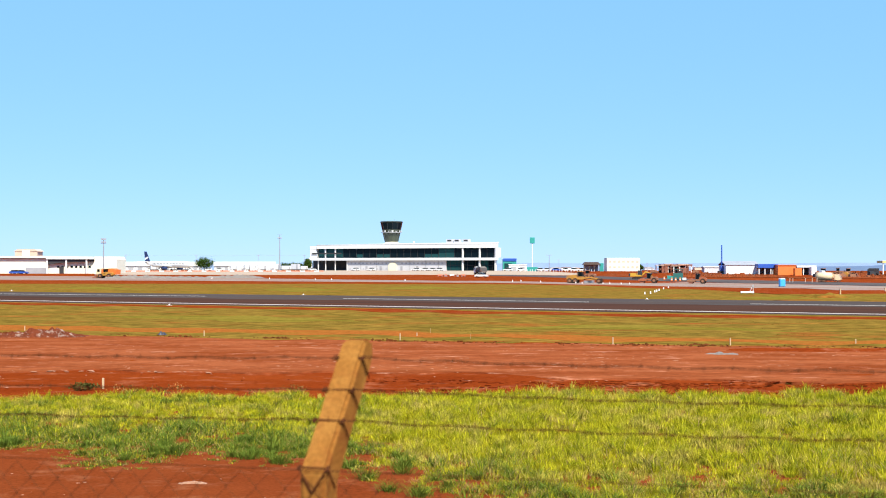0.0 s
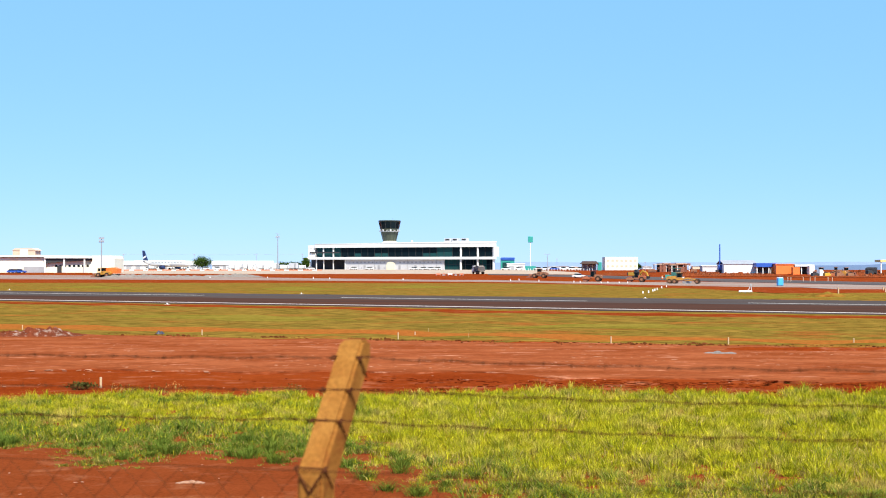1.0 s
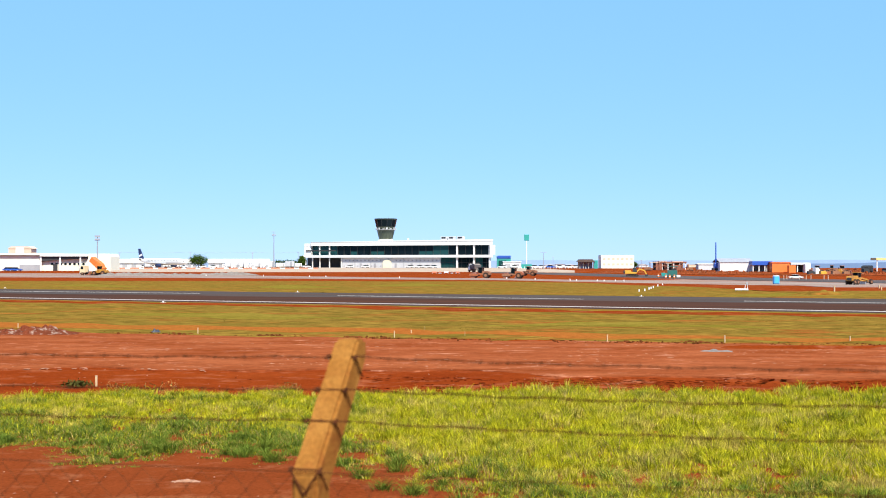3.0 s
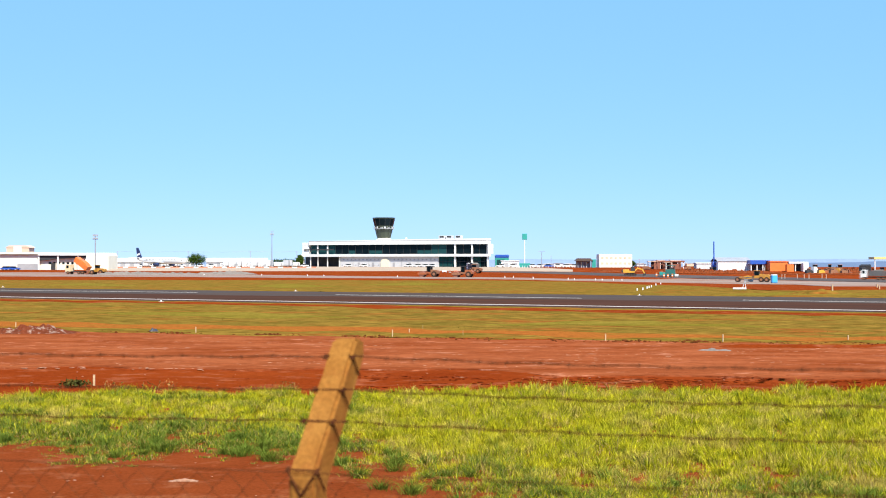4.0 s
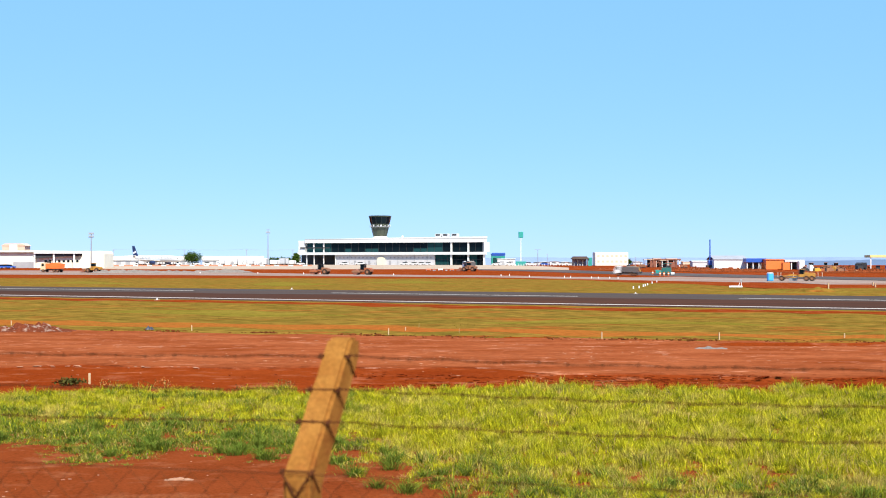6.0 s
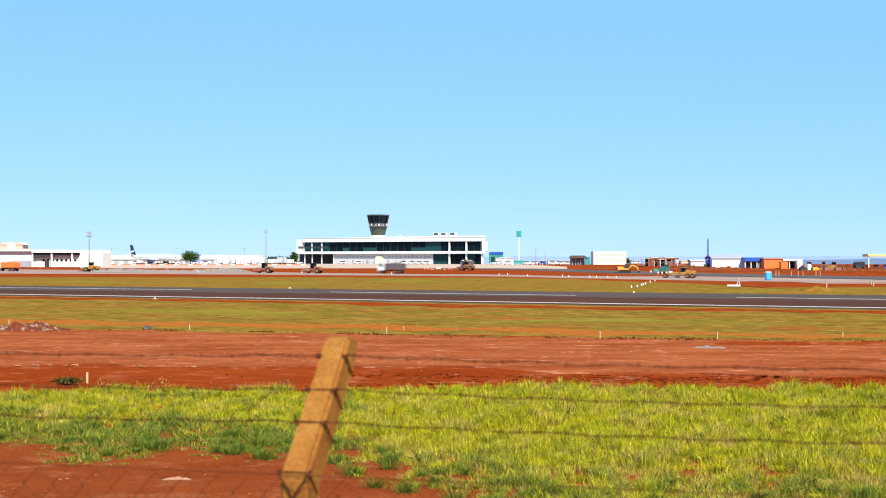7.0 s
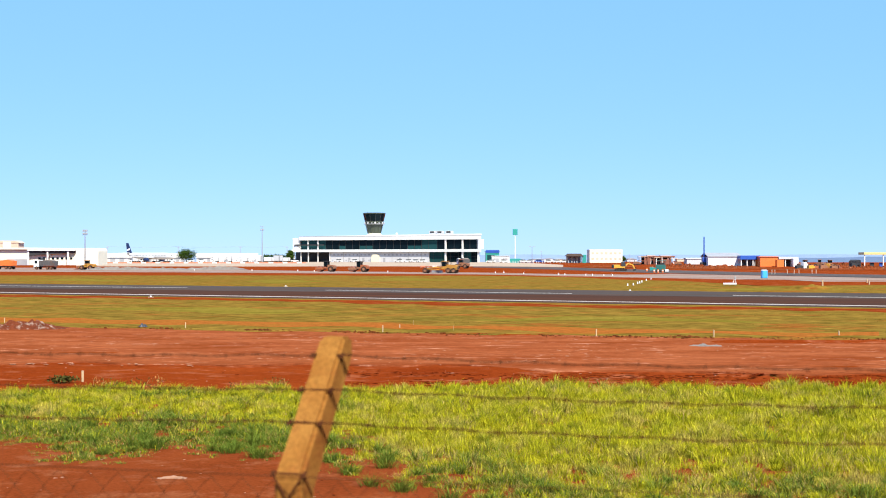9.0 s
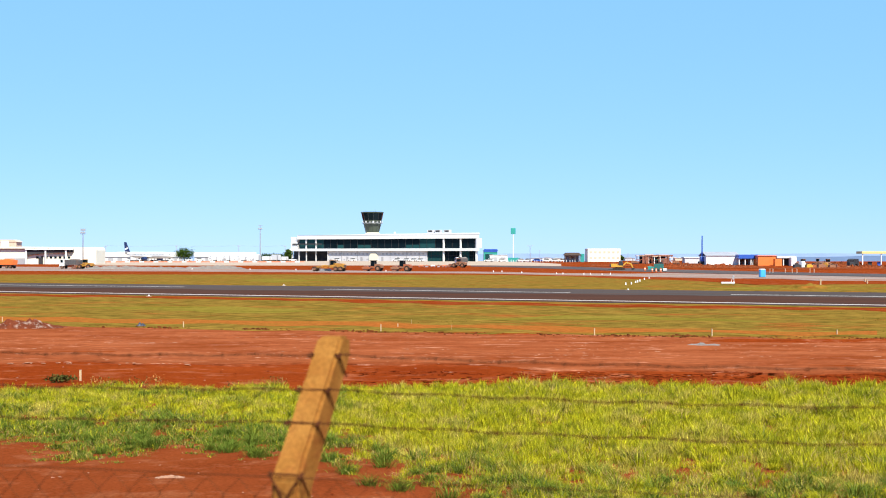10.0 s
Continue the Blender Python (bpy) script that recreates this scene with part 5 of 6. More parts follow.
def tank_truck():
    t = thing("box_truck", "cream tank truck driving along the taxiway", "truck")
    bm = rings([(0.5, -4.0), (1.15, -3.7), (1.15, 0.7), (0.5, 1.0)], 16)
    bmesh.ops.transform(bm, matrix=Matrix.Translation((0, 0, 1.95)) @ Matrix.Rotation(math.pi / 2, 4, "Y"), verts=bm.verts)
    part("tank", bm, "machine_cream", t, smooth=True)
    c = part("cab", prism([(1.5, 0.8), (3.4, 0.75), (3.4, 1.5), (2.9, 2.5), (1.5, 2.55)], -1.15, 1.15), "machine_cream", t)
    part("windscreen", prism([(3.42, 1.55), (2.95, 2.42), (3.0, 2.42), (3.46, 1.55)], -0.95, 0.95), "glass", c)
    part("chassis", box(-4.0, 3.3, -0.5, 0.5, 0.6, 0.85), "dark", t)
    for x in (2.5, -1.7, -2.9):
        for s in (-1, 1):
            wheel(t, x, s * 0.95, 0.5, 0.34)
    return t


def build_moving():
    d = {}
    d["orange_truck"], d["orange_bed"] = dump_truck("orange_dump_truck", "orange dump truck with a cream cab", "machine_cream", "orange")
    d["grey_truck"], _ = dump_truck("grey_dump_truck", "grey dump truck with a white cab", "white", "bed_grey")
    d["roller_a"] = road_roller("dusty orange-brown soil roller with a dark canopy", "rust_orange", "mud")
    d["roller_b"] = road_roller("mud-brown soil roller with a dark canopy", "mud", "rust_orange")
    d["grader"] = motor_grader()
    d["excavator"], d["excavator_upper"] = excavator()
    d["loader"] = wheel_loader("brown_wheel_loader", "mud-brown wheel loader driving on red earth", "mud")
    d["car"] = small_car("silver_car", "silver-white car on the taxiway", "white")
    d["tanker"] = tank_truck()
    return d


def build_parked():
    w = wheel_loader("yellow_wheel_loader", "yellow wheel loader parked by gravel heaps", "yellow")
    w.matrix_basis = on(-108.87, 441.86, 165)
    p = thing("asphalt_paver", "teal green asphalt paver on the taxiway", "asphalt paver", at=on(73.33, 462.94, 165))
    part("hopper", prism([(1.0, 0.7), (2.8, 0.5), (3.0, 1.6), (1.0, 1.4)], -1.3, 1.3), "green", p)
    part("body", box(-2.0, 1.0, -1.2, 1.2, 0.5, 2.4, 0.08), "dark_green", p)
    part("console", box(-1.5, -0.3, -0.9, 0.9, 2.4, 3.1, 0.05), "dark", p)
    part("screed", box(-3.0, -2.0, -1.5, 1.5, 0.15, 0.9, 0.05), "white", p)
    part("canopy", box(-2.2, 0.6, -1.3, 1.3, 3.6, 3.8, 0.04), "dark_green", p)
    for x in (-1.8, 0.2):
        for s in (-1.1, 1.1):
            part("canopy_post", tube((x, s, 2.0), (x, s, 3.6), 0.07, n=6), "dark", p)
    for s in (-1, 1):
        part("crawler_track", prism([(-1.6, 0), (0.8, 0), (1.0, 0.3), (0.8, 0.6), (-1.6, 0.6), (-1.8, 0.3)], s * 0.7, s * 1.25), "rubber", p)
    # traffic drums round the paver
    for x, y in ((70.08, 468.42), (70.66, 456.44), (71.66, 454.69), (73.46, 456.82)):
        c = thing("traffic_drum", "orange and white traffic drum on the taxiway", "traffic drum", "traffic drums", at=on(x, y))
        part("drum_body", rings([(0.32, 0.05), (0.3, 0.6), (0.26, 1.15)], 14), "orange", c)
        part("white_band", rings([(0.315, 0.5), (0.30, 0.75)], 14), "white", c)
        part("rubber_foot", rings([(0.42, 0.0), (0.40, 0.07)], 14), "rubber", c)
    # vehicles by the terminal and the sheds
    proto = small_car("parked_car", "white car parked before the terminal", "white", "parked cars")
    proto.matrix_basis = on(-47.47, 690.0, 150)
    for brg, y, a in ((490, 700, 20), (503, 700, 10), (514, 690, 160), (536, 700, 0), (640, 690, 155), (719, 672, 150), (735, 668, 152), (748, 664, 151),
                     (760, 660, 150), (882, 640, 160), (905, 640, 10), (940, 640, 20), (950, 640, 160), (985, 630, 0), (1000, 630, 15), (1012, 630, 160), (250, 690, 5), (266, 690, 170), (300, 690, 10), (318, 690, 0), (350, 690, 165), (372, 690, 8), (395, 690, 175)):
        copy_thing(proto, on((brg - 784) / 2500 * y, y, a))
    car = small_car("blue_car", "blue car parked by the shed", "blue", "parked cars")
    car.matrix_basis = on(-160.93, 528.0, 0)
    copy_thing(car, on(-163.89, 528.0, 10))
    copy_thing(car, on(47.10, 640.0, 10))
    yel = small_car("yellow_car", "yellow car parked by the shed", "yellow", "parked cars")
    yel.matrix_basis = on(-163.24, 530.0, 0)
    for brg, y, a in ((1440, 500, 20), (1463, 505, 160), (1484, 500, 10)):
        q = wheel_loader("parked_loader", "dusty brown loader parked by the sheds", "mud")
        q.matrix_basis = on((brg - 784) / 2500 * y, y, a)
        tagged(q, group="parked machines")
    q, _ = dump_truck("parked_truck", "dark parked truck near the fuel station", "dark", "dark")
    q.matrix_basis = on(148.60, 500.0, 60)
    q, _ = dump_truck("site_truck", "white tipper truck parked at the apron edge", "white", "bed_grey")
    q.matrix_basis = on(10.0, 508.0, 108)
    # machines at the apron edge
    for i, (brg, a) in enumerate(((762, 10), (772, 70), (783, 20), (793, 100), (803, 40))):
        q = thing("site_barrier", "orange and white site barrier by the apron edge", "road barrier", "site barriers", at=on((brg - 784) / 2500 * 480, 480.0, a))
        part("panel", box(-0.8, 0.8, -0.05, 0.05, 0.3, 0.75, 0.02), "salmon" if i != 2 else "white", q)
        for x in (-0.7, 0.7):
            part("foot", box(x - 0.05, x + 0.05, -0.3, 0.3, 0, 0.35), "grey", q)


def build_clutter():
    """Loose site things in the distance, set out along lines of sight from the fence."""
    at = lambda brg, y: ((brg - 784) / 2501 * y, y)
    # rusty scaffold bays of the unfinished shed
    for brg, y, w, h in ((1152, 552, 3.4, 3.0), (1166, 549, 2.6, 3.5), (1178, 551, 3.0, 2.7), (1192, 548, 3.6, 3.4), (1206, 550, 2.4, 2.4)):
        f = thing("scaffold_bay", "rusty scaffold bay with pale boards on top", "scaffold", "scaffold bays", at=on(*at(brg, y), 12))
        for a in (-w / 2, w / 2):
            for b in (0, 1.2):
                part("standard", tube((a, b, 0), (a, b, h), 0.09, n=6), "rust", f)
        part("ledger", tube((-w / 2 - 0.3, 0, h * 0.55), (w / 2 + 0.3, 0, h * 0.55), 0.08, n=6), "rust", f)
        part("brace", tube((-w / 2, 0, 0.1), (w / 2, 0, h * 0.9), 0.07, n=6), "rust", f)
        part("board", box(-w / 2 - 0.4, w / 2 + 0.4, -0.1, 1.3, h, h + 0.18), "beige", f)
    # white trailers and vans on the apron west of the terminal
    rnd = random.Random(17)
    for i, (brg, y) in enumerate(((255, 668), (272, 664), (290, 668), (309, 665), (397, 664), (408, 668), (421, 662), (433, 667), (447, 663), (461, 668), (474, 662), (489, 676), (506, 680), (521, 684))):
        w, h = rnd.uniform(2.6, 4.4), rnd.uniform(1.5, 2.7)
        f = thing("box_trailer", "white box trailer parked on the apron", "trailer", "apron trailers", at=on(*at(brg, y), rnd.uniform(-25, 25)))
        body = part("body", box(-w / 2, w / 2, -1.0, 1.0, 0.7, 0.7 + h, 0.06), "white" if i % 4 else "pale_wall", f)
        part("door", box(w / 2 - 1.1, w / 2 - 0.3, -1.04, -1.0, 0.8, 0.5 + h), "grey", body)
        part("chassis", box(-w / 2, w / 2 + 0.6, -0.4, 0.4, 0.45, 0.7), "dark", f)
        for x in (-w * 0.3, w * 0.3):
            for e in (-1, 1):
                wheel(f, x, e * 0.85, 0.4, 0.25)
    # a dark hedge between the hall and the terminal
    for brg, w in ((492, 7.5), (513, 7.0), (529, 4.0)):
        bm = bmesh.new()
        x, y = at(brg, 730)
        for _ in range(900):
            c = Vector((rnd.uniform(-w / 2, w / 2), rnd.gauss(0, 0.5), rnd.uniform(0.0, 3.6) + rnd.gauss(0, 0.25)))
            a, b = Vector((rnd.gauss(0, 1), rnd.gauss(0, 1), rnd.gauss(0, 1))) * 0.22, Vector((rnd.gauss(0, 1), rnd.gauss(0, 1), rnd.gauss(0, 1))) * 0.16
            bm.faces.new([bm.verts.new(c + o) for o in (-a, b, a, -b)])
        hd = thing("hedge", "dark clipped hedge behind the apron", "hedge", "hedges", at=on(x, y))
        tagged(part("foliage", bm, "leaf", hd), kind="stuff")
    # low pale houses far off on the horizon
    for brg, y, w, h, wall in ((1092, 900, 5, 2.6, "beige"), (1103, 900, 4, 2.2, "white"), (1132, 880, 6, 2.6, "pale_wall"), (1222, 860, 7, 3.0, "beige"), (1238, 850, 6, 3.4, "white"),
                               (968, 900, 8, 2.8, "pale_wall"), (985, 880, 6, 3.2, "white"), (1003, 880, 7, 2.6, "beige"), (1130, 940, 5, 3.6, "white")):
        x, y = at(brg, y)
        up = 4.2 - 0.0 + (461 - 470) / 2501 * y - ground_z(x, y)      # a terrace of filled earth under the house
        b = thing("far_house", "small pale house on the horizon", "house", "far houses", at=on(x, y))
        part("terrace", box(-w / 2 - 1, w / 2 + 1, -1, 7, -0.3, max(0.1, up)), "dug_earth", b)
        h *= 0.55
        part("wall", box(-w / 2, w / 2, 0, 6, max(0.1, up), max(0.1, up) + h), wall, b)
        part("roof", prism([(-w / 2 - 0.3, max(0.1, up) + h), (w / 2 + 0.3, max(0.1, up) + h), (0, max(0.1, up) + h + 0.35)], -0.3, 6.3), "grey" if wall == "white" else "pale_wall", b)
    # heaps of hardware by the machines
    for i, (brg, y, w, h, m) in enumerate(((1428, 492, 2.6, 1.4, "dark"), (1437, 495, 1.8, 2.4, "white"), (1449, 488, 2.4, 1.5, "bright_yellow"), (1458, 492, 2.2, 1.2, "rust_orange"), (1471, 488, 2.8, 1.6, "mud"),
                                           (1479, 494, 1.6, 2.0, "yellow"), (1490, 490, 2.4, 1.3, "mud"), (1524, 492, 2.4, 2.2, "dark"), (1214, 545, 2.4, 1.2, "mud"), (1140, 548, 2.6, 1.3, "mud"))):
        c = thing("equipment_crate", "dusty site equipment box on a skid", "equipment box", "site equipment", at=on(*at(brg, y), rnd.uniform(-30, 30)))
        part("housing", prism([(-w / 2, 0.25), (w / 2, 0.25), (w / 2, h * 0.7), (w * 0.2, h), (-w * 0.45, h * 0.95)], -0.8, 0.8), m, c)
        part("skid", box(-w / 2 - 0.1, w / 2 + 0.1, -0.7, 0.7, 0, 0.25), "dark", c)
        part("pipe", tube((-w * 0.3, 0, h * 0.8), (-w * 0.3, 0, h + 0.6), 0.1, n=6), "dark", c)
    # plank fence line along the eastern bank
    for i in range(26):
        brg = 905 + i * 5.2 + rnd.uniform(-1, 1)
        x, y = at(brg, 612)
        p = thing("apron_bollard", "white bollard along the apron edge", "bollard", "apron bollards", at=on(x, y))
        part("bollard_body", rings([(0.13, 0), (0.13, 0.6), (0.08, rnd.uniform(0.7, 1.0))], 8), "white", p)


MOVING = build_moving()
build_clutter()
build_parked()


# ---- small things on the field ----
def stake(x, y, h, w=0.05, label="pale wooden survey stake in the ground"):
    s = thing("survey_stake", label, "stake", "survey stakes", at=on(x, y, 12))
    bm = box(-w / 2, w / 2, -w / 2, w / 2, -0.1, h, 0.004)
    part("stake_body", bm, "stake", s)


def mound(name, label, x, y, w, d, h, material, seed, category="heap", rough=0.25):
    """A rough heap of loose material."""
    bm = bmesh.new()
    n, k = (34, 12) if w < 20 else (90, 14)
    g = [[None] * (k + 1) for _ in range(n + 1)]
    for i in range(n + 1):
        for j in range(k + 1):
            u, v = i / n * 2 - 1, j / k * 2 - 1
            r = max(0.0, 1 - u ** 4 if w >= 20 else 1 - u * u) * max(0.0, 1 - v * v)
            z = h * r * (0.75 + 0.6 * noise.noise((u * 3 * max(1, w / 9), v * 2, seed))) + rough * h * r * noise.noise((u * 11 * max(1, w / 9), v * 7, seed))
            g[i][j] = bm.verts.new((u * w / 2, v * d / 2, max(-0.06, z - 0.03)))
    for i in range(n):
        for j in range(k):
            bm.faces.new((g[i][j], g[i + 1][j], g[i + 1][j + 1], g[i][j + 1]))
    ob = part(name, bm, material)
    ob.matrix_basis = on(x, y)
    return tagged(ob, label, category)


def build_small():
    for x, y, h in ((-27.25, 89.74, 0.32), (-14.57, 82.68, 0.36), (-2.91, 78.36, 0.40), (-2.09, 83.00, 0.22), (8.49, 74.73, 0.37), (14.44, 73.43, 0.40), (21.39, 75.00, 0.27)):
        stake(x, y, h, 0.055)
    for x, y in ((1.03, 80.15), (-1.35, 86.78)):
        stake(x, y, 0.3, 0.012, "thin reed-like marker stake")
    stake(-11.96, 48.17, 0.33, 0.075, "pale survey stake at the grass edge")
    for x, y, h in ((53.28, 194.44, 0.95), (65.83, 214.29, 0.5), (69.76, 228.26, 0.5)):
        stake(x, y, h, 0.16, "white marker post beside the runway")
    for x, y in ((27.46, 201.92), (28.82, 205.88), (30.96, 216.49), (31.92, 221.05), (33.33, 228.26), (37.13, 248.83), (47.66, 312.35)):
        m = thing("marker_block", "white taxiway marker block on the turf", "marker", "taxiway markers", at=on(x, y))
        part("block", prism([(-0.09, 0), (0.09, 0), (0.07, 0.36), (-0.07, 0.36)], -0.1, 0.1), "white", m)
    for x, y in ((30.86, 353.94), (32.17, 351.17), (37.94, 356.60), (39.86, 358.44), (43.32, 363.39), (46.23, 369.24), (18.02, 372.25), (15.37, 362.47),
                 (-33.92, 396.23), (-39.25, 403.85), (-72.92, 427.92), (-54.43, 420.00), (-12.60, 375.00), (22.12, 354.45)):
        m = thing("marker_cone", "white marker cone beside the haul road", "cone", "haul road cones", at=on(x, y))
        part("cone_body", rings([(0.14, 0.04), (0.05, 0.45), (0.03, 0.47)], 12), "white", m)
        part("cone_foot", box(-0.2, 0.2, -0.2, 0.2, 0, 0.04), "orange", m)
    for x, y in ((-29.08, 144.83), (23.49, 170.73), (-70.63, 225.81), (-20.73, 196.26)):
        m = thing("runway_light", "white runway edge light on a concrete pad", "runway light", "runway lights", at=on(x, y))
        part("pad", box(-0.26, 0.26, -0.22, 0.22, 0, 0.07, 0.02), "concrete", m)
        part("lamp_body", rings([(0.09, 0.09), (0.08, 0.17), (0.04, 0.21)], 12), "white", m)
    # approach indicator with its post
    a = thing("approach_indicator", "white approach light bar on short legs", "approach light", at=on(42.49, 203.88, -10))
    part("lamp_bar", box(-0.95, 0.95, -0.3, 0.3, 0.15, 0.4, 0.05), "white", a)
    for x in (-0.8, 0, 0.8):
        part("leg", tube((x, 0, 0), (x, 0, 0.22), 0.06, n=6), "steel", a)
    part("mast", tube((0.4, 0.2, 0.3), (0.75, 0.2, 1.3), 0.035, n=6), "white", a)
    part("mast", tube((0.85, 0.2, 0.3), (0.8, 0.2, 1.3), 0.035, n=6), "white", a)
    part("wind_vane", box(0.65, 0.9, 0.1, 0.3, 1.0, 1.35, 0.02), "grey", a)
    t = thing("portable_toilet", "light blue portable toilet cabin", "portable toilet", at=on(83.14, 357.14, 8))
    part("cabin", box(-0.68, 0.68, -0.6, 0.6, 0.1, 1.95, 0.05), "sky_blue", t)
    part("door", box(-0.5, 0.5, -0.64, -0.6, 0.15, 1.85, 0.01), "sky_blue", t)
    part("roof", prism([(-0.72, 1.95), (0.72, 1.95), (0.45, 2.2), (-0.45, 2.2)], -0.62, 0.62), "pale_wall", t)
    part("skid", box(-0.7, 0.7, -0.55, 0.55, 0, 0.1), "dark", t)
    # barrier along the apron: alternate orange and white blocks
    n = 44
    xa, xb = -140.18, -53.81
    for i in range(n):
        x = xa + (xb - xa) * (i + 0.5) / n
        w = (xb - xa) / n * 0.49
        b = thing("barrier_block", "orange plastic road barrier block" if i % 3 else "white plastic road barrier block", "road barrier", "apron barrier", at=on(x, 590.0))
        part("block", prism([(-w, 0), (w, 0), (w, 0.55), (-w, 0.55)], -0.22, 0.22), "salmon" if i % 3 else "white", b)
        part("foot", box(-w * 0.8, w * 0.8, -0.32, 0.32, 0, 0.12), "grey", b)
    # fence of thin posts on the earth bank to the east
    for i in range(8):
        brg = 1362 + i * 14 + 5 * math.sin(i * 2.3)
        x, y = (brg - 784) / 2500 * 440, 440.0
        p = thing("net_post", "pale post of an orange site net", "fence post", "site net posts", at=on(x, y))
        part("post", box(-0.06, 0.06, -0.06, 0.06, 0, 1.4), "beige", p)
    # heaps
    mound("soil_mound", "heap of red earth and pale rubble", -24.1, 82.68, 5.6, 2.6, 0.50, "rubble", 1.3, rough=0.7)
    mound("soil_mound", "low heap of red earth", -25.9, 82.2, 4.6, 2.0, 0.3, "rubble", 4.1, rough=0.7)
    mound("soil_mound", "low bank of red earth at the field edge", 4.41, 75.54, 5.0, 1.2, 0.10, "soil", 5.1)
    mound("soil_mound", "low bank of red earth at the field edge", 1.72, 76.64, 4.0, 1.0, 0.10, "soil", 7.7)
    mound("soil_mound", "long red earth bank below the field", 18.25, 69.54, 12.0, 3.0, 0.16, "soil", 6.1)
    mound("grass_mound", "grassy mound beside the runway", 48.01, 181.03, 10.0, 5.0, 0.7, "field", 3.3)
    for i, (x, y, w, h) in enumerate(((-97.29, 435.12, 22, 1.0), (-85.54, 441.86, 20, 0.8), (-72.29, 441.86, 14, 1.0), (-67.42, 448.26, 16, 1.25), (-92.61, 441.86, 18, 0.8))):
        mound("gravel_mound", "heap of grey gravel beside the haul road", x, y, w, 6.0, h, "gravel_dark", 2.2 + i)
    for i, (x, y, w, h) in enumerate(((86.18, 499.89, 24, 1.5), (102.58, 496.99, 30, 1.2), (130.0, 487.0, 34, 0.55), (151.63, 488.50, 24, 1.3), (62.57, 511.21, 20, 0.8), (146.65, 512.04, 24, 1.6))):
        mound("earth_bank", "long bank of dug red earth", x, y, w, 7.0, h, "dug_earth", 11.2 + i, rough=0.8)
    # puddle of grey slurry, crumpled sheet, dry stem
    mound("slurry_patch", "patch of pale grey dried slurry on red earth", 12.71, 66.46, 2.0, 1.2, 0.13, "gravel_dark", 9.4, "patch")
    mound("plastic_sheet", "crumpled dark blue plastic sheet", -17.41, 84.34, 0.7, 0.5, 0.25, "tarp", 8.4, "plastic sheet")
    mound("paper_scrap", "flat pale cardboard scrap on the bare earth", -5.03, 27.20, 0.56, 0.16, 0.05, "pale_stone", 2.9, "scrap")
    # stems by the grass edge
    rnd = random.Random(9)
    for i in range(13):
        brg = rnd.uniform(170, 300) if i < 9 else rnd.uniform(420, 560)
        x, y = (brg - 784) / 2500 * 46.5, 46.5 + rnd.uniform(-1, 1)
        bm = bmesh.new()
        p = Vector((0, 0, -0.05))
        d = Vector((rnd.uniform(-0.2, 0.2), rnd.uniform(-0.1, 0.1), 1)).normalized()
        h = rnd.uniform(0.14, 0.36)
        for k in range(5):
            q = p + d * h / 5
            tube(p, q, 0.006, 0.005, 5, bm=bm)
            p = q
            d = (d + Vector((rnd.uniform(-0.15, 0.3), 0, -0.12))).normalized()
        s = thing("weed_stem", "thin dry weed stem at the grass edge", "weed", "weed stems", at=on(x, y))
        part("stalk", bm, "straw", s)
        lf = bmesh.new()
        for k in range(34):
            c = Vector((rnd.gauss(0, 0.16), rnd.gauss(0, 0.14), rnd.uniform(0.02, h * 0.9)))
            a, b = Vector((rnd.uniform(-1, 1), rnd.uniform(-1, 1), rnd.uniform(-1, 1))) * 0.028, Vector((rnd.uniform(-1, 1), rnd.uniform(-1, 1), rnd.uniform(-1, 1))) * 0.02
            lf.faces.new([lf.verts.new(c + o) for o in (-a, b, a, -b)])
        tagged(part("leaves", lf, "rust_leaf" if i % 3 == 1 else "dry_leaf", s), kind="stuff")
    b = thing("dark_bush", "low dusty olive bush at the grass edge", "bush", at=on(-12.52, 47.73))
    rng = np.random.default_rng(12)
    vs, fs = [], []
    for _ in range(520):
        c = rng.normal(0, 1, 3) * np.array([0.22, 0.14, 0.05]) + np.array([0, 0, 0.09])
        u, v = rng.normal(0, 0.03, 3), rng.normal(0, 0.02, 3)
        n = len(vs)
        vs += [tuple(c - u), tuple(c + v), tuple(c + u), tuple(c - v)]
        fs.append((n, n + 1, n + 2, n + 3))
    me = bpy.data.meshes.new("foliage")
    me.from_pydata(vs, [], fs)
    me.materials.append(M["dry_leaf"])
    o = new("foliage", me)
    o.parent = b
    o["kind"] = "stuff"


build_small()


# ---- what moves ----
def drive(ob, rows, turn):
    """Rows of seconds, x, y and, where it differs, the heading."""
    walk(ob, [(r[0], on(r[1], r[2], r[3] if len(r) > 3 else turn)) for r in rows])


EAST, WEST = -19.0, 161.0


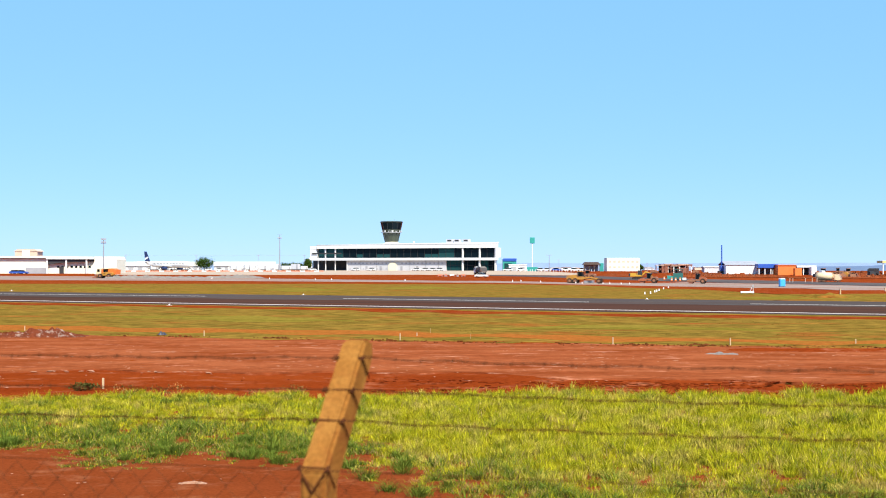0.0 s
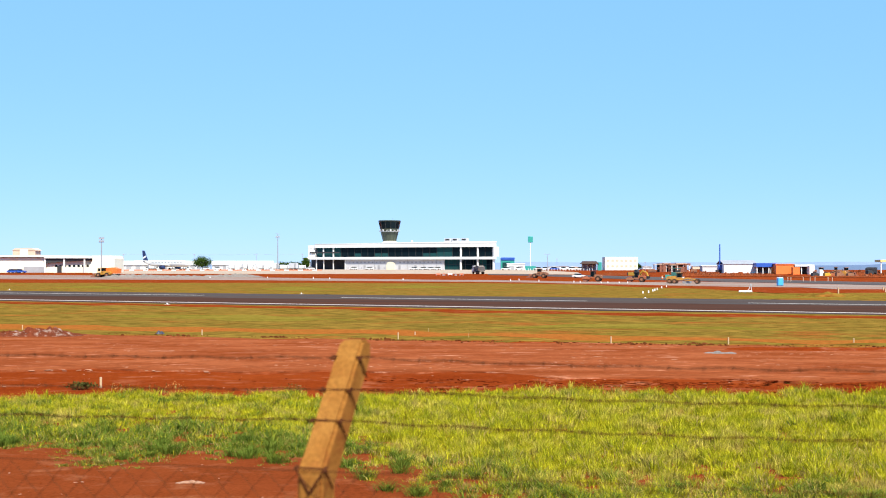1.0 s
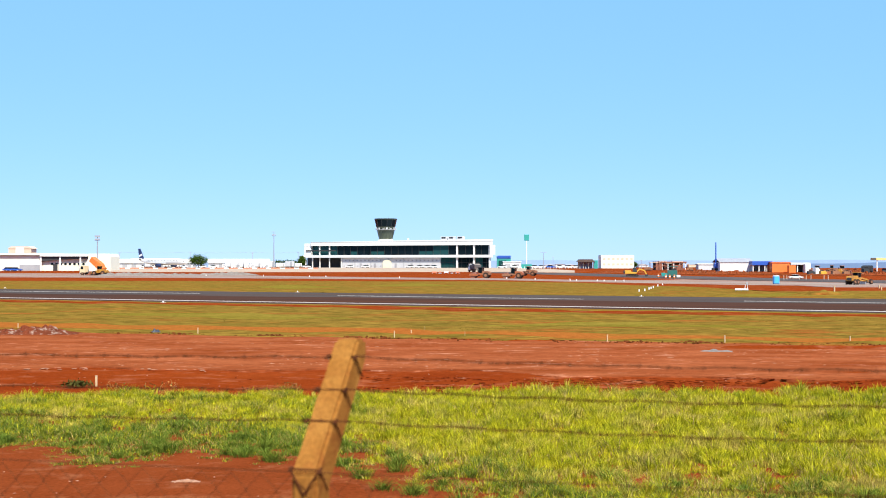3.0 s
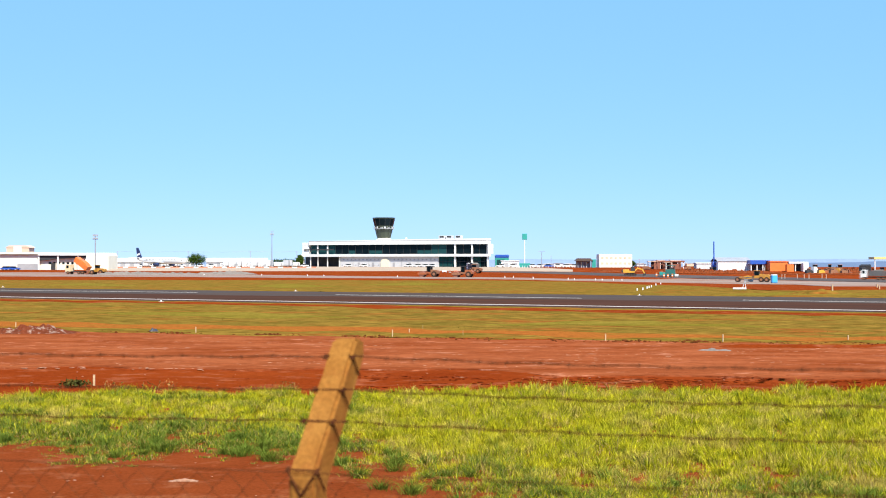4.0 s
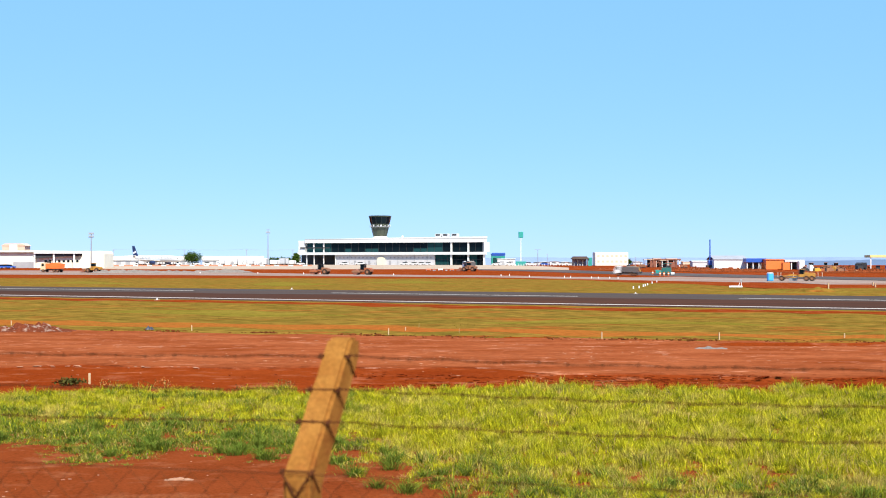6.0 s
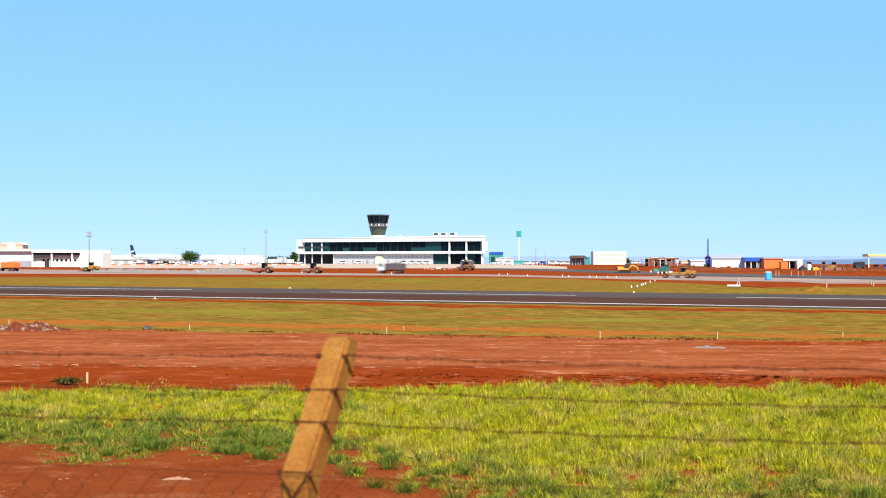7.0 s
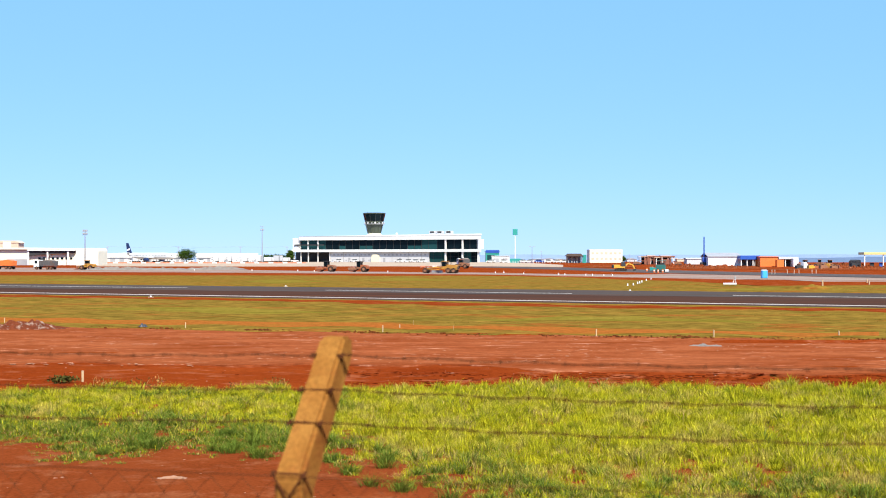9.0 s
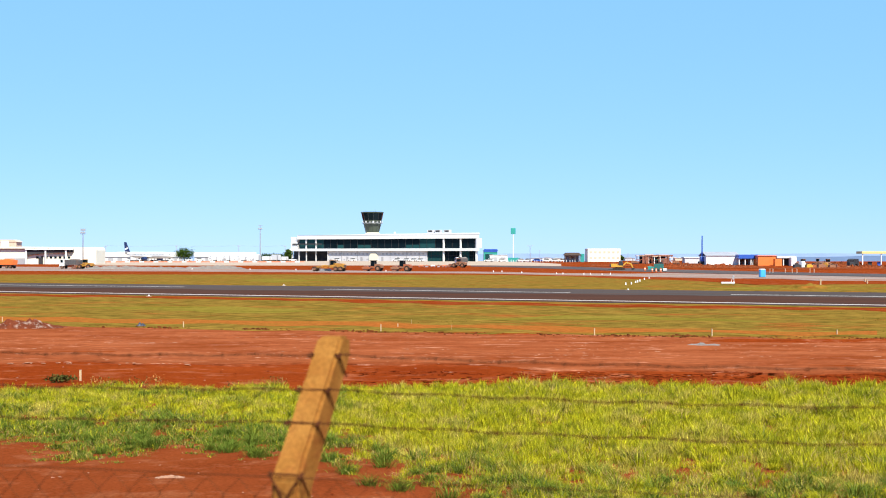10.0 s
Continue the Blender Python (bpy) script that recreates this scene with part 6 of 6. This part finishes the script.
def motions():
    drive(MOVING["orange_truck"], [(0.0, -108.10, 443.51), (1.5, -107.02, 443.15), (2.3, -107.51, 443.31), (2.7, -109.60, 444.01), (3.8, -115.60, 445.99), (4.2, -116.12, 446.16), (4.7, -116.33, 446.23),
                                   (5.4, -116.51, 446.29), (5.7, -117.92, 446.74), (6.8, -137.64, 452.95), (7.3, -138.01, 453.06), (8.3, -137.95, 453.04), (10.0, -136.64, 452.64)], WEST)
    hinge = lambda a: pose(-3.5, 0, 1.05, 0, -a, 0)
    walk(MOVING["orange_bed"], [(0, hinge(0)), (1.6, hinge(0)), (2.3, hinge(30)), (2.7, hinge(40)), (3.8, hinge(38)), (4.2, hinge(26)), (4.7, hinge(2)), (5.0, hinge(0)), (10, hinge(0))])
    drive(MOVING["grey_truck"], [(0.0, 136.40, 397.48), (3.6, 135.55, 400.34), (3.8, 133.24, 408.07), (4.0, 124.41, 409.80), (4.2, 118.42, 423.05), (4.4, 114.24, 430.95), (4.7, 109.24, 437.79), (5.0, 103.02, 443.27), (5.2, 99.24, 446.07),
                                 (5.5, 92.55, 450.58), (5.7, 80.71, 450.47), (6.3, 33.66, 412.54), (7.0, -13.00, 391.59), (7.5, -45.47, 408.55), (7.8, -65.27, 423.08), (8.3, -95.98, 439.36), (8.7, -116.45, 446.27),
                                 (9.0, -123.25, 448.45), (9.6, -119.67, 447.31), (10.0, -113.67, 445.36)], WEST)
    drive(MOVING["roller_a"], [(0.0, 57.17, 411.45), (0.5, 48.14, 402.06), (1.0, 39.25, 390.16), (1.5, 31.11, 379.60), (2.0, 22.99, 372.20), (2.5, 15.69, 369.43), (4.0, -4.12, 378.04), (4.5, -11.10, 376.47), (5.0, -18.32, 381.70), (5.5, -24.90, 386.47),
                               (7.0, -50.04, 404.70), (7.4, -52.56, 406.52), (8.0, -45.61, 401.49), (8.5, -37.59, 395.67), (9.0, -30.00, 390.17), (10.0, -16.12, 380.11)], WEST)
    drive(MOVING["roller_b"], [(0.0, 71.51, 412.74), (0.5, 63.18, 414.71), (1.0, 53.71, 408.36), (1.5, 43.55, 396.07), (2.0, 33.71, 382.68), (2.5, 24.93, 373.63), (4.0, 4.87, 368.96), (4.5, -1.42, 369.45), (5.0, -8.08, 374.28), (5.5, -14.74, 379.11),
                               (7.0, -35.11, 393.87), (7.5, -40.66, 397.90), (8.0, -34.10, 393.14), (8.5, -26.92, 387.93), (9.0, -20.57, 383.33), (10.0, -8.25, 374.40)], WEST)
    g = [(0.0, 33.06, 356.20), (0.3, 43.05, 368.85), (0.6, 52.28, 379.58), (0.9, 60.45, 385.84), (1.2, 68.55, 386.01), (1.5, 74.76, 380.61), (2.0, 84.78, 367.55), (2.3, 91.15, 358.55), (2.6, 96.63, 349.48), (2.7, 97.60, 347.88)]
    h = [(3.8, 84.14, 368.38), (4.0, 81.28, 372.11), (4.2, 79.67, 374.22), (4.4, 81.67, 371.60), (4.7, 89.96, 360.52), (5.2, 97.47, 348.09), (5.7, 95.96, 350.60), (6.2, 85.93, 366.05), (6.8, 72.13, 383.49), (7.0, 66.05, 386.90), (7.2, 58.90, 384.99), (7.4, 52.43, 379.72), (7.6, 44.30, 370.43),
         (8.0, 30.80, 353.58), (8.5, 17.67, 344.66), (9.0, 1.62, 354.03), (9.5, -11.40, 363.92), (10.0, -27.38, 375.11)]
    turn = [(*r, a) for r, a in (((2.9, 99.41, 344.89), 20.0), ((3.1, 102.45, 352.94), 65.0), ((3.3, 103.21, 365.70), 110.0), ((3.5, 95.60, 364.70), 145.0))]
    drive(MOVING["grader"], [(*r, EAST) for r in g] + turn + [(*r, WEST) for r in h], WEST)
    drive(MOVING["loader"], [(0.0, 43.39, 457.54), (0.3, 38.24, 454.69), (0.6, 32.77, 451.57), (0.9, 28.14, 448.90), (1.2, 27.71, 448.66), (1.5, 24.86, 447.17), (1.8, 20.20, 445.33), (2.1, 20.90, 445.55), (2.4, 24.92, 447.20), (2.7, 27.86, 448.74),
                             (3.3, 20.37, 457.04), (3.9, 9.55, 470.39), (5.0, 9.04, 470.68), (10.0, 8.09, 471.26)], WEST)
    drive(MOVING["car"], [(0.0, 9.41, 458.71), (0.6, 31.36, 460.64), (0.9, 39.66, 464.03), (1.2, 47.44, 466.99), (1.5, 56.34, 469.04), (1.8, 66.73, 469.16), (2.1, 75.56, 466.77), (2.3, 85.46, 461.80), (2.6, 97.99, 454.70), (2.7, 100.43, 453.21),
                          (3.3, 122.33, 433.45), (3.8, 135.54, 400.35), (5.0, 140.55, 383.60), (10.0, 140.34, 384.30)], EAST)
    drive(MOVING["tanker"], [(0.0, 117.18, 439.92), (0.2, 125.19, 428.56), (0.5, 134.47, 403.94), (1.0, 140.02, 385.37), (2.0, 142.06, 378.56), (10.0, 142.34, 377.61)], EAST)
    x, y = 61.92, 471.97
    walk(MOVING["excavator"], [(0, on(x, y, -10)), (10, on(x, y, -10))])
    walk(MOVING["excavator_upper"], [(t, pose(0, 0, 0, 0, 0, a)) for t, a in ((0, -10), (1.0, -35), (2.0, 0), (4.0, 5), (5.7, 0), (6.8, 5), (7.4, 15), (7.7, 60), (8.1, 85), (8.6, 40), (9.0, 10), (10.0, -5))])


motions()
